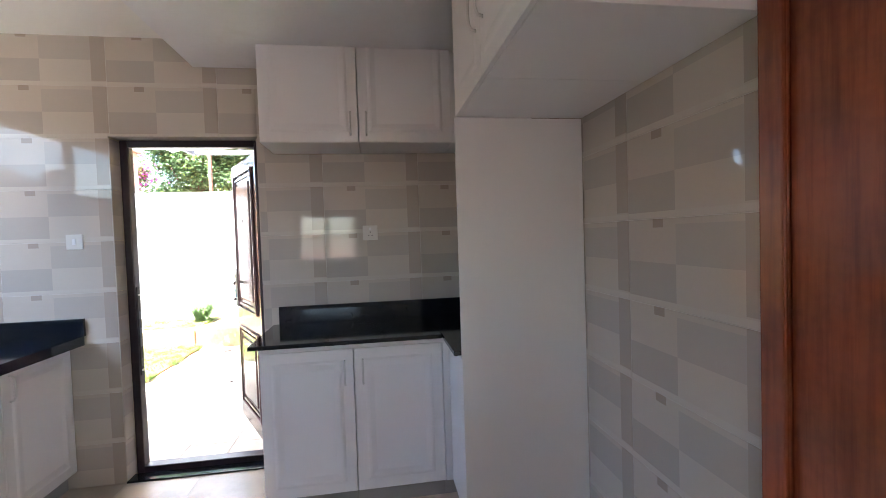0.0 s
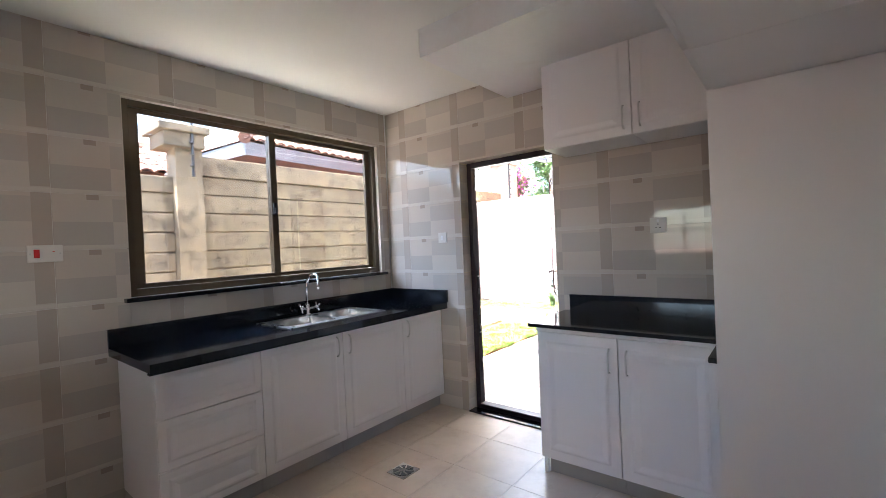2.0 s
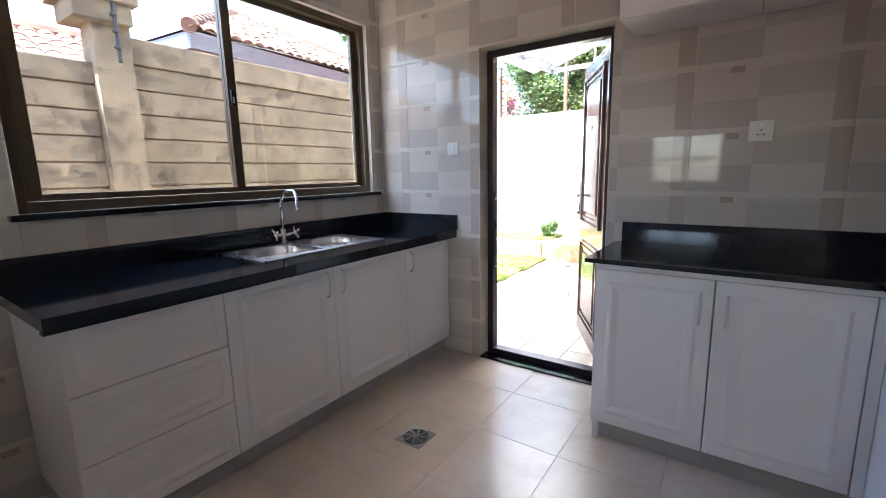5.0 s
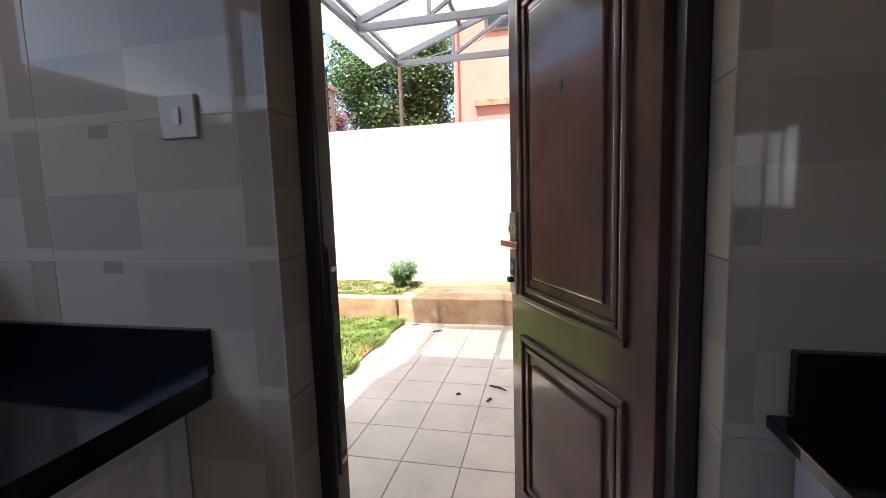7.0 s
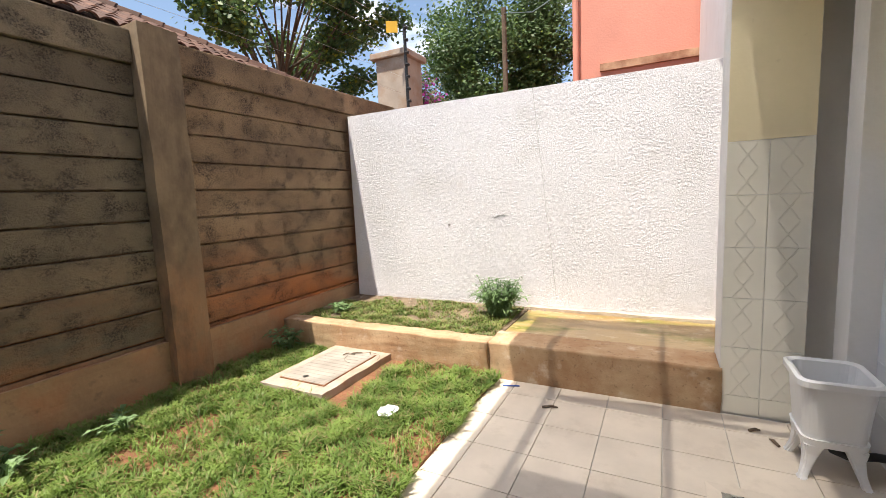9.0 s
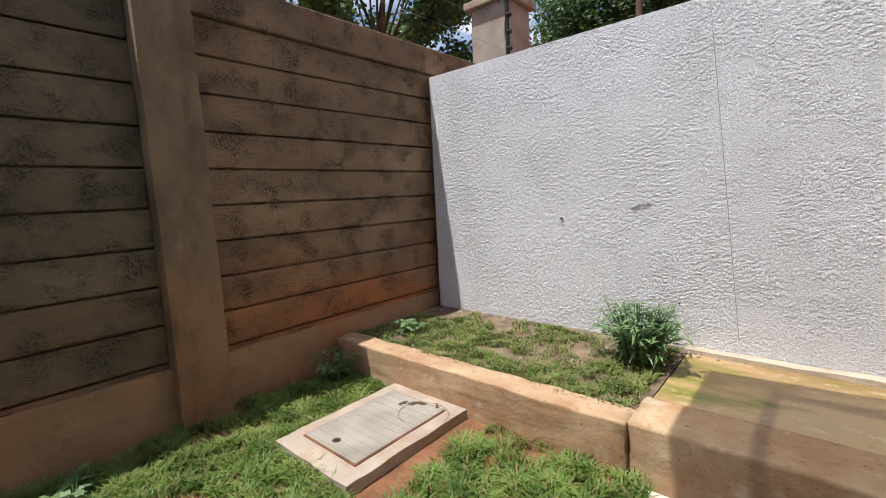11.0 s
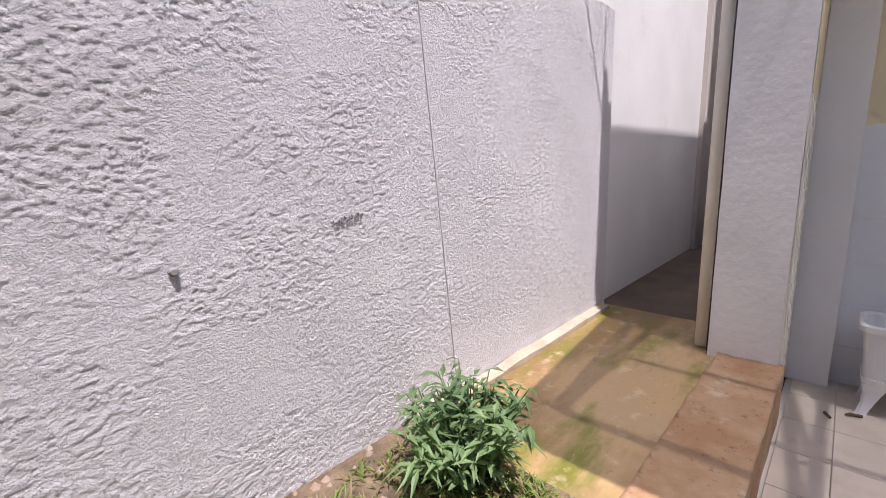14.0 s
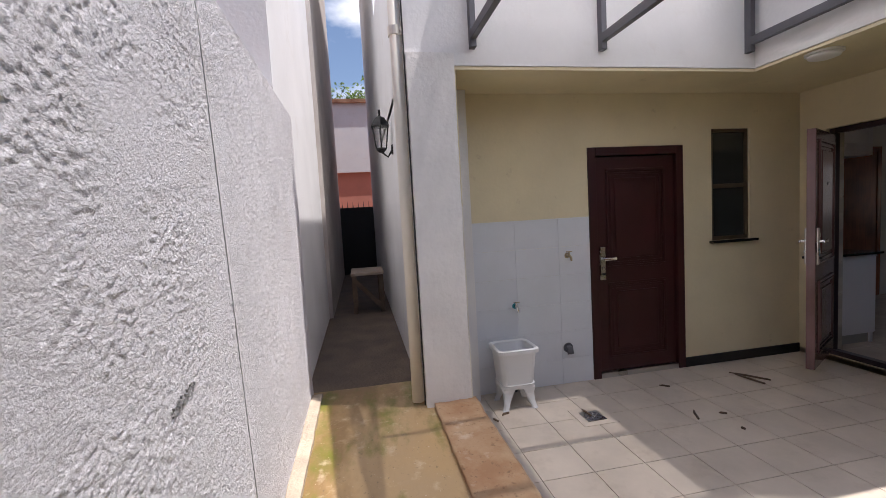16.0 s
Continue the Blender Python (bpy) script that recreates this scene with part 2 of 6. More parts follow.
def overlay(mat, color, noise_scale, lo, hi, zlo=None, zhi=None, seed=0.0, detail=5, strength=1.0, stretch=(1, 1, 1)):
    """Lays a stain of its own shape over a material: a noise patch, where given only between two heights with a ragged edge."""
    nt = mat.node_tree
    b = nt.nodes["Principled BSDF"]
    geo = nt.nodes.new("ShaderNodeNewGeometry")
    off = nt.nodes.new("ShaderNodeVectorMath")
    off.inputs[1].default_value = (seed, seed * 1.7, seed * 0.6)
    nt.links.new(geo.outputs["Position"], off.inputs[0])
    n = nt.nodes.new("ShaderNodeTexNoise")
    n.inputs["Scale"].default_value, n.inputs["Detail"].default_value, n.inputs["Roughness"].default_value = noise_scale, detail, 0.65
    st = nt.nodes.new("ShaderNodeVectorMath")
    st.operation = 'MULTIPLY'
    st.inputs[1].default_value = stretch
    nt.links.new(off.outputs[0], st.inputs[0])
    nt.links.new(st.outputs[0], n.inputs["Vector"])
    mr = nt.nodes.new("ShaderNodeMapRange")
    mr.inputs["From Min"].default_value, mr.inputs["From Max"].default_value, mr.inputs["To Max"].default_value = lo, hi, strength
    nt.links.new(n.outputs["Fac"], mr.inputs["Value"])
    fac = mr.outputs[0]
    if zlo is not None:
        sep = nt.nodes.new("ShaderNodeSeparateXYZ")
        nt.links.new(geo.outputs["Position"], sep.inputs[0])
        band = nt.nodes.new("ShaderNodeMapRange")
        band.inputs["From Min"].default_value, band.inputs["From Max"].default_value = zhi, zlo
        nt.links.new(sep.outputs["Z"], band.inputs["Value"])
        mul = nt.nodes.new("ShaderNodeMath")
        mul.operation = 'MULTIPLY'
        nt.links.new(fac, mul.inputs[0])
        nt.links.new(band.outputs[0], mul.inputs[1])
        fac = mul.outputs[0]
    mx = nt.nodes.new("ShaderNodeMix")
    mx.data_type = 'RGBA'
    mx.inputs["B"].default_value = (*color, 1)
    nt.links.new(fac, mx.inputs["Factor"])
    nt.links.new(b.inputs["Base Color"].links[0].from_socket, mx.inputs["A"])
    nt.links.new(mx.outputs["Result"], b.inputs["Base Color"])
    return mat


overlay(M_CONCRETE, (0.50, 0.150, 0.038), 1.1, 0.38, 0.58, zlo=0.35, zhi=1.25, seed=1.3, strength=0.9, stretch=(1, 0.5, 1.6))
overlay(M_CONCRETE, (0.16, 0.105, 0.062), 3.0, 0.45, 0.70, seed=6.0, detail=8, strength=0.6, stretch=(1, 0.6, 1.3))
overlay(M_CONCRETE, (0.075, 0.052, 0.036), 120.0, 0.54, 0.64, seed=4.0, strength=0.75)
overlay(M_CONCRETE, (0.55, 0.48, 0.40), 45.0, 0.72, 0.75, seed=2.0, strength=0.6)
overlay(M_POST, (0.42, 0.14, 0.045), 1.5, 0.40, 0.62, zlo=0.2, zhi=1.3, seed=2.3, strength=0.7, stretch=(1, 1, 0.6))
overlay(M_POST, (0.085, 0.058, 0.038), 4.0, 0.46, 0.66, seed=5.0, detail=9, strength=0.7, stretch=(1, 1, 0.5))
overlay(M_CONCRETE_DIMMED, (0.36, 0.125, 0.04), 1.1, 0.40, 0.60, zlo=0.30, zhi=1.05, seed=3.1, strength=0.85, stretch=(1, 0.5, 1.6))
overlay(M_CONCRETE_DIMMED, (0.12, 0.095, 0.065), 6.0, 0.50, 0.70, seed=6.0, detail=9, strength=0.6)
overlay(M_FOOTING, (0.40, 0.13, 0.045), 1.6, 0.45, 0.65, seed=2.0, strength=0.6)
overlay(M_FOOTING, (0.12, 0.08, 0.05), 9.0, 0.58, 0.75, seed=4.0, strength=0.6)
overlay(M_SLAB, (0.22, 0.13, 0.05), 1.6, 0.45, 0.62, seed=5.0, strength=0.8, stretch=(0.6, 1.4, 1))
overlay(M_SLAB, (0.07, 0.055, 0.03), 40.0, 0.62, 0.70, seed=3.0, strength=0.5)
overlay(M_SLAB, (0.15, 0.16, 0.012), 2.2, 0.50, 0.63, seed=8.0, detail=8, strength=0.9, stretch=(0.6, 1.5, 1))
overlay(M_SLAB, (0.62, 0.50, 0.34), 9.0, 0.58, 0.72, seed=2.0, detail=8, strength=0.6)
overlay(M_SLAB, (0.72, 0.64, 0.52), 70.0, 0.66, 0.72, seed=6.0, strength=0.7)
overlay(M_KERB, (0.30, 0.145, 0.065), 3.0, 0.44, 0.64, seed=6.0, detail=8, strength=0.7)
overlay(M_KERB, (0.10, 0.055, 0.03), 30.0, 0.58, 0.70, seed=1.0, detail=6, strength=0.6)
overlay(M_KERB, (0.58, 0.47, 0.36), 7.0, 0.58, 0.70, seed=4.0, strength=0.6)
overlay(M_WHITE_WALL, (0.55, 0.48, 0.40), 2.5, 0.58, 0.80, seed=9.0, strength=0.35)
overlay(M_ROUGHCAST, (0.62, 0.58, 0.54), 1.8, 0.52, 0.75, seed=9.0, strength=0.4)
overlay(M_ROUGHCAST, (0.56, 0.54, 0.54), 95.0, 0.54, 0.66, seed=2.0, detail=4, strength=0.55, stretch=(0.8, 1, 1.4))
overlay(M_YTILE, (0.36, 0.28, 0.21), 5.0, 0.55, 0.75, seed=3.0, strength=0.4)
overlay(M_FLOOR, (0.48, 0.39, 0.31), 6.0, 0.52, 0.70, seed=1.0, strength=0.45)
overlay(M_CREAM, (0.42, 0.33, 0.22), 7.0, 0.66, 0.78, seed=5.0, strength=0.5)
overlay(M_MANHOLE, (0.30, 0.16, 0.08), 4.0, 0.48, 0.68, seed=5.0, strength=0.6)


def splatter(mat, depth, size):
    """Thrown-plaster relief: torn flat-topped ridges over a sandy grain."""
    nt = mat.node_tree
    b = nt.nodes["Principled BSDF"]
    geo = nt.nodes.new("ShaderNodeNewGeometry")
    ridge = nt.nodes.new("ShaderNodeTexNoise")
    ridge.inputs["Scale"].default_value, ridge.inputs["Detail"].default_value, ridge.inputs["Roughness"].default_value, ridge.inputs["Distortion"].default_value = size, 7, 0.68, 0.25
    grain = nt.nodes.new("ShaderNodeTexNoise")
    grain.inputs["Scale"].default_value, grain.inputs["Detail"].default_value, grain.inputs["Roughness"].default_value = size * 3.2, 5, 0.7
    flat = nt.nodes.new("ShaderNodeVectorMath")
    flat.operation = 'MULTIPLY'
    flat.inputs[1].default_value = (1.0, 1.0, 1.3)
    nt.links.new(geo.outputs["Position"], flat.inputs[0])
    for n in (ridge, grain):
        nt.links.new(flat.outputs[0], n.inputs["Vector"])
    cut = nt.nodes.new("ShaderNodeMapRange")
    cut.inputs["From Min"].default_value, cut.inputs["From Max"].default_value = 0.43, 0.60
    nt.links.new(ridge.outputs["Fac"], cut.inputs["Value"])
    mixed = nt.nodes.new("ShaderNodeMath")
    mixed.operation = 'MULTIPLY_ADD'
    mixed.inputs[1].default_value = 1.1
    nt.links.new(grain.outputs["Fac"], mixed.inputs[0])
    nt.links.new(cut.outputs[0], mixed.inputs[2])
    bp = nt.nodes.new("ShaderNodeBump")
    bp.inputs["Strength"].default_value, bp.inputs["Distance"].default_value = 1.0, depth
    nt.links.new(mixed.outputs[0], bp.inputs["Height"])
    nt.links.new(bp.outputs[0], b.inputs["Normal"])


splatter(M_ROUGHCAST, 0.0030, 110)


def pitted(mat, seed=0.0):
    """Honeycombed concrete: clusters of dark open pits with their own relief, over a cement grain."""
    nt = mat.node_tree
    b = nt.nodes["Principled BSDF"]
    geo = nt.nodes.new("ShaderNodeNewGeometry")
    st = nt.nodes.new("ShaderNodeVectorMath")
    st.operation = 'MULTIPLY_ADD'
    st.inputs[1].default_value, st.inputs[2].default_value = (1, 0.9, 1.15), (seed, seed, seed)
    nt.links.new(geo.outputs["Position"], st.inputs[0])

    def noise_tex(scale, detail, rough, lo, hi):
        n = nt.nodes.new("ShaderNodeTexNoise")
        n.inputs["Scale"].default_value, n.inputs["Detail"].default_value, n.inputs["Roughness"].default_value = scale, detail, rough
        nt.links.new(st.outputs[0], n.inputs["Vector"])
        r = nt.nodes.new("ShaderNodeMapRange")
        r.inputs["From Min"].default_value, r.inputs["From Max"].default_value = lo, hi
        nt.links.new(n.outputs["Fac"], r.inputs["Value"])
        return r.outputs[0]
    where_pits = noise_tex(5.5, 6, 0.65, 0.47, 0.62)
    pits = noise_tex(80, 6, 0.75, 0.46, 0.57)
    mul = nt.nodes.new("ShaderNodeMath")
    mul.operation = 'MULTIPLY'
    nt.links.new(where_pits, mul.inputs[0])
    nt.links.new(pits, mul.inputs[1])
    mx = nt.nodes.new("ShaderNodeMix")
    mx.data_type = 'RGBA'
    mx.inputs["B"].default_value = (0.040, 0.027, 0.020, 1)
    soft = nt.nodes.new("ShaderNodeMath")
    soft.operation = 'MULTIPLY'
    soft.inputs[1].default_value = 0.85
    nt.links.new(mul.outputs[0], soft.inputs[0])
    nt.links.new(soft.outputs[0], mx.inputs["Factor"])
    nt.links.new(b.inputs["Base Color"].links[0].from_socket, mx.inputs["A"])
    nt.links.new(mx.outputs["Result"], b.inputs["Base Color"])
    grain = noise_tex(60, 6, 0.7, 0.2, 0.8)
    h = nt.nodes.new("ShaderNodeMath")
    h.operation = 'MULTIPLY_ADD'
    h.inputs[1].default_value = -0.8
    nt.links.new(mul.outputs[0], h.inputs[0])
    nt.links.new(grain, h.inputs[2])
    bp = nt.nodes.new("ShaderNodeBump")
    bp.inputs["Strength"].default_value, bp.inputs["Distance"].default_value = 1.0, 0.007
    nt.links.new(h.outputs[0], bp.inputs["Height"])
    nt.links.new(bp.outputs[0], b.inputs["Normal"])


pitted(M_CONCRETE)
pitted(M_CONCRETE_DIMMED, 4.0)


def wood_grain(mat, dark):
    """Fine upright grain lines over a stained timber."""
    overlay(mat, dark, 9.0, 0.45, 0.70, seed=3.0, detail=8, strength=0.55, stretch=(5, 5, 0.25))


wood_grain(M_WOOD, (0.10, 0.016, 0.006))


def leaf_material(name, color, tint):
    m = material(name, color, 0.5, vary=0.35, scale=5, fine=30, tint=tint)
    nt = m.node_tree
    b = nt.nodes["Principled BSDF"]
    tl = nt.nodes.new("ShaderNodeBsdfTranslucent")
    nt.links.new(b.inputs["Base Color"].links[0].from_socket, tl.inputs[0])
    mx = nt.nodes.new("ShaderNodeMixShader")
    mx.inputs[0].default_value = 0.35
    nt.links.new(b.outputs[0], mx.inputs[1])
    nt.links.new(tl.outputs[0], mx.inputs[2])
    nt.links.new(mx.outputs[0], nt.nodes["Material Output"].inputs[0])
    return m


M_GRASS = leaf_material("grass", (0.105, 0.205, 0.028), (0.25, 0.35, 0.080))
M_LEAF = leaf_material("tree_leaf", (0.055, 0.12, 0.036), (0.13, 0.21, 0.075))
M_WEED = leaf_material("weed_leaf", (0.14, 0.25, 0.095), (0.27, 0.40, 0.17))
M_YELLOWLEAF = leaf_material("yellow_leaf", (0.35, 0.36, 0.03), (0.25, 0.30, 0.04))
M_FLOWER = leaf_material("magenta_bract", (0.55, 0.05, 0.35), (0.65, 0.10, 0.45))

# ---- building helpers ----


def thing(name, base, label="", category="", group="", kind=""):
    ob = new(name)
    ob.location = base
    ob.empty_display_size = 0.1
    return tagged(ob, label, category, group, kind)


def where(ob):
    p = Vector((0, 0, 0))
    while ob is not None:
        p += ob.location
        ob = ob.parent
    return p


def part(name, bm, mat, parent=None, label="", smooth=False):
    """Links a bmesh with world coordinates as one mesh object, under a thing or a part."""
    if parent is not None:
        bmesh.ops.translate(bm, verts=bm.verts, vec=-where(parent))
    me = bpy.data.meshes.new(name)
    bm.to_mesh(me)
    bm.free()
    if smooth:
        for p in me.polygons:
            p.use_smooth = True
    me.materials.append(mat)
    ob = new(name, me)
    ob.parent = parent
    if label:
        tagged(ob, label)
    return ob


def box(x0, x1, y0, y1, z0, z1, bevel=0.0, bm=None, seg=2):
    bm2 = bmesh.new()
    v = [bm2.verts.new((x, y, z)) for x in (x0, x1) for y in (y0, y1) for z in (z0, z1)]
    for f in ((0, 1, 3, 2), (4, 6, 7, 5), (0, 4, 5, 1), (2, 3, 7, 6), (0, 2, 6, 4), (1, 5, 7, 3)):
        bm2.faces.new([v[i] for i in f])
    bmesh.ops.recalc_face_normals(bm2, faces=bm2.faces)
    if bevel:
        bmesh.ops.bevel(bm2, geom=list(bm2.edges), offset=bevel, segments=seg, affect='EDGES', profile=0.6)
    if bm is None:
        return bm2
    return join(bm, bm2)


def join(bm, other):
    me = bpy.data.meshes.new("tmp")
    other.to_mesh(me)
    other.free()
    bm.from_mesh(me)
    bpy.data.meshes.remove(me)
    return bm


def tube(points, r, sides=10, bm=None, caps=True):
    """A round bar through points; r is one radius or one for each point."""
    bm = bm or bmesh.new()
    pts = [Vector(p) for p in points]
    rs = r if isinstance(r, (list, tuple)) else [r] * len(pts)
    rings = []
    ref = None
    for i, p in enumerate(pts):
        d = (pts[min(i + 1, len(pts) - 1)] - pts[max(i - 1, 0)]).normalized()
        if ref is None:
            ref = d.orthogonal().normalized()
        a = (ref - d * ref.dot(d)).normalized()
        ref = a
        c = d.cross(a)
        rings.append([bm.verts.new(p + rs[i] * (math.cos(k * 2 * math.pi / sides) * a + math.sin(k * 2 * math.pi / sides) * c)) for k in range(sides)])
    for a, b in zip(rings, rings[1:]):
        for k in range(sides):
            bm.faces.new((a[k], a[(k + 1) % sides], b[(k + 1) % sides], b[k]))
    if caps:
        bm.faces.new(rings[0][::-1])
        bm.faces.new(rings[-1])
    return bm


def worn(bm, cuts=10, amp=0.006, scale=9.0):
    """Subdivides a shape and makes its faces and edges uneven."""
    bmesh.ops.subdivide_edges(bm, edges=list(bm.edges), cuts=cuts, use_grid_fill=True)
    for v in bm.verts:
        q = v.co * scale
        v.co += Vector((noise.noise(q), noise.noise(q + Vector((7, 0, 0))), noise.noise(q + Vector((0, 9, 0))))) * amp
        w = v.co * scale * 4
        v.co += Vector((noise.noise(w), noise.noise(w + Vector((3, 0, 0))), noise.noise(w + Vector((0, 5, 0))))) * amp * 0.45
    return bm


def lathe(center, profile, sides=20, axis='z', bm=None):
    """Turned shape: profile rows of (radius, height) about a vertical axis."""
    bm = bm or bmesh.new()
    c = Vector(center)
    rings = []
    for r, h in profile:
        ring = []
        for k in range(sides):
            a = 2 * math.pi * k / sides
            u, w = r * math.cos(a), r * math.sin(a)
            q = (u, w, h) if axis == 'z' else ((h, u, w) if axis == 'x' else (u, h, w))
            ring.append(bm.verts.new(c + Vector(q)))
        rings.append(ring)
    for a, b in zip(rings, rings[1:]):
        for k in range(sides):
            bm.faces.new((a[k], a[(k + 1) % sides], b[(k + 1) % sides], b[k]))
    bm.faces.new(rings[0][::-1])
    bm.faces.new(rings[-1])
    bmesh.ops.recalc_face_normals(bm, faces=bm.faces)
    return bm


def minus(rect, holes):
    """The rectangles left of rect (a0, a1, b0, b1) when the holes are cut out."""
    out = [rect]
    for h in holes:
        nxt = []
        for a0, a1, b0, b1 in out:
            c0, c1, d0, d1 = max(a0, h[0]), min(a1, h[1]), max(b0, h[2]), min(b1, h[3])
            if c0 >= c1 or d0 >= d1:
                nxt.append((a0, a1, b0, b1))
                continue
            for r in ((a0, c0, b0, b1), (c1, a1, b0, b1), (c0, c1, b0, d0), (c0, c1, d1, b1)):
                if r[1] - r[0] > 0.004 and r[3] - r[2] > 0.004:
                    nxt.append(r)
        out = nxt
    return out


def wall(name, axis, face0, face1, rect, holes, mat, label=""):
    """A thick wall with through openings. axis 'x': faces at x = face0, face1, rect in (y, z); axis 'y' likewise in (x, z)."""
    bm = bmesh.new()
    for a0, a1, b0, b1 in minus(rect, holes):
        if axis == 'x':
            box(face0, face1, a0, a1, b0, b1, bm=bm)
        else:
            box(a0, a1, face0, face1, b0, b1, bm=bm)
    bmesh.ops.remove_doubles(bm, verts=bm.verts, dist=0.0005)
    return tagged(part(name, bm, mat), label or name.replace("_", " "), "wall", kind="structure")

# ---- large structure: kitchen ----
CEIL = 2.68
WIN = (-2.12, -0.12, 1.185, 2.37)      # y0, y1, z0, z1 of the window opening
DOOR = (0.86, 1.70, 0.0, 2.10)         # x0, x1, z0, z1 of the yard door opening
YF = -0.05                             # yard floor
KX = 3.37                              # tiled side wall of the kitchen
wall("wall_window_side", 'x', -0.2, -0.012, (-7.0, 0.2, -0.1, 2.9), [WIN], M_WHITE_WALL, "white painted outer wall with the kitchen window")
wall("wall_yard_side", 'y', 0.012, 0.2, (-0.012, 3.6, -0.1, 2.9), [DOOR], M_CREAM, "cream painted outer wall with the yard door")
wall("wall_inner_side", 'x', KX + 0.012, 3.6, (-3.2, 0.012, -0.1, 2.9), [(-2.86, -1.98, -0.1, 2.08)], M_CEIL, "plastered inner wall with the mahogany door")
# this wall's opening is added for the hall fill light, out of view
wall("wall_hall_side", 'x', 4.7, 4.9, (-7.0, -3.2, -0.1, 2.9), [(-6.95, -5.95, 1.05, 2.15)], M_CEIL)
wall("wall_hall_end", 'y', -3.2, -3.0, (3.6, 4.9, -0.1, 2.9), [], M_CEIL)
wall("wall_pantry_side", 'y', -7.2, -7.0, (-0.2, 4.9, -0.1, 2.9), [(0.75, 1.95, 0.85, 1.95)], M_CEIL)
wall("wall_hatch", 'y', -3.97, -3.82, (0.0, 2.5, 0.0, 2.68), [(0.0, 2.4, 1.12, 2.06)], M_CEIL, "low partition wall with a serving hatch")
tagged(part("hatch_header", box(0.0, 2.5, -3.82, -3.53, 2.06, CEIL), M_CEIL), "plastered header above the serving hatch", "wall", kind="structure")
tagged(part("ceiling", box(-0.2, 4.9, -7.2, 0.2, CEIL, CEIL + 0.2), M_CEIL), "cream painted plaster ceiling", "ceiling", kind="structure")
tagged(part("floor_base", box(-0.2, 4.9, -7.2, 0.2, -0.12, -0.012), M_GROUT), "screed under the kitchen floor tiles", "floor", kind="structure")
tagged(part("roof_slab", box(-0.3, 4.9, -7.2, 0.25, 2.9, 3.02), M_WHITE_WALL), "flat concrete roof edge of the kitchen", "roof", kind="structure")

# ---- large structure: yard ----
WW = 4.89                              # white boundary wall
BX = -2.37                             # precast boundary wall
tagged(part("ground", box(-60, 60, -60, 60, -0.5, -0.11), M_SOIL), "red earth ground", "ground", kind="structure")
wall("wall_white_boundary", 'y', WW + 0.004, WW + 0.2, (-2.3, 1.82, -0.1, 2.30), [], M_ROUGHCAST, "white roughcast boundary wall with a hairline joint")
wall("wall_neighbour", 'y', WW + 0.05, WW + 4.0, (1.45, 4.5, -0.1, 8.5), [(1.40, 1.822, -0.2, 2.302)], M_WHITE_WALL, "tall white wall of the neighbouring house")
wall("wall_neighbour_far", 'y', WW, WW + 4.0, (4.502, 9.5, -0.1, 8.5), [], M_NEIGHBOUR, "tall wall further along the passage, its shade put into the colour")
wall("wall_veranda", 'x', 1.94, 2.14, (0.202, 3.9, -0.1, 2.51), [(1.51, 2.46, -0.05, 2.03), (0.78, 1.20, 1.13, 2.17)], M_CREAM, "cream veranda wall with a white tiled dado")
tagged(part("door_pier", worn(box(-0.2, 0.350, 0.63, 0.915, -0.1, 2.489), 14, 0.003, 6.0), M_PALECREAM, smooth=True), "cream plastered pier beside the yard door", "pillar", kind="structure")
tagged(part("porch_wall", box(-0.2, 0.365, 0.2, 0.625, -0.1, 2.489), M_CREAM), "cream return wall beside the yard door", "wall", kind="structure")
wall("wall_upper_storey", 'x', 1.35, 4.3, (-1.0, 4.08, 2.515, 4.15), [], M_WHITE_WALL, "white upper storey overhanging the veranda")
wall("wall_upper_storey_far", 'x', 4.302, 9.5, (-1.0, 4.08, 2.58, 8.0), [], M_WHITE_WALL, "white upper storey along the passage")
wall("wall_upper_storey_door", 'y', 0.252, 1.345, (-0.2, 1.348, 2.515, 4.15), [], M_WHITE_WALL, "white upper storey overhanging the yard door")
tagged(part("veranda_soffit", join(box(-0.19, 1.935, 0.205, 1.337, 2.490, 2.512), box(1.358, 1.935, 1.340, 3.755, 2.490, 2.512)), M_CREAM), "cream soffit over the yard door", "ceiling", kind="structure")
wall("wall_corridor", 'y', 3.9, 4.08, (1.7, 9.5, -0.1, 2.58), [], M_WHITE_WALL, "white side wall of the house along the passage")
tagged(part("column", worn(box(1.30, 1.70, 3.762, 4.08, -0.1, 2.58), 14, 0.003, 4.0), M_COLUMN), "white plastered corner column of the veranda", "column", kind="structure")
tagged(part("yard_screed", box(-0.13, 2.0, 0.2, 3.75, -0.12, YF - 0.012), M_GROUT), "cement bed under the yard tiles", "floor", kind="structure")
tagged(part("passage_slab", worn(box(-0.18, 1.84, 4.0, WW + 0.04, -0.1, 0.192), 24, 0.004, 5.0), M_SLAB), "wet mossy cement slab of the side passage", "pavement", kind="structure")
tagged(part("passage_floor", box(1.842, 9.5, 4.08, WW + 0.05, -0.1, 0.19), M_PASSAGE), "dark brown earth floor of the side passage", "pavement", kind="structure")
tagged(part("kerb", worn(box(-0.195, 1.31, 3.735, 4.03, -0.1, 0.222), 18, 0.007), M_KERB, smooth=True), "red-stained concrete kerb of the slab", "kerb", kind="structure")
tagged(part("bed_kerb", worn(box(-2.30, -0.192, 3.70, 3.86, -0.1, 0.225), 26, 0.008), M_KERB, smooth=True), "chipped red-stained concrete kerb of the planting bed", "kerb", kind="structure")
tagged(part("bed_soil", box(-2.3, -0.183, 3.83, WW, -0.1, 0.20), M_BEDSOIL), "red soil of the raised bed", "ground", kind="structure")
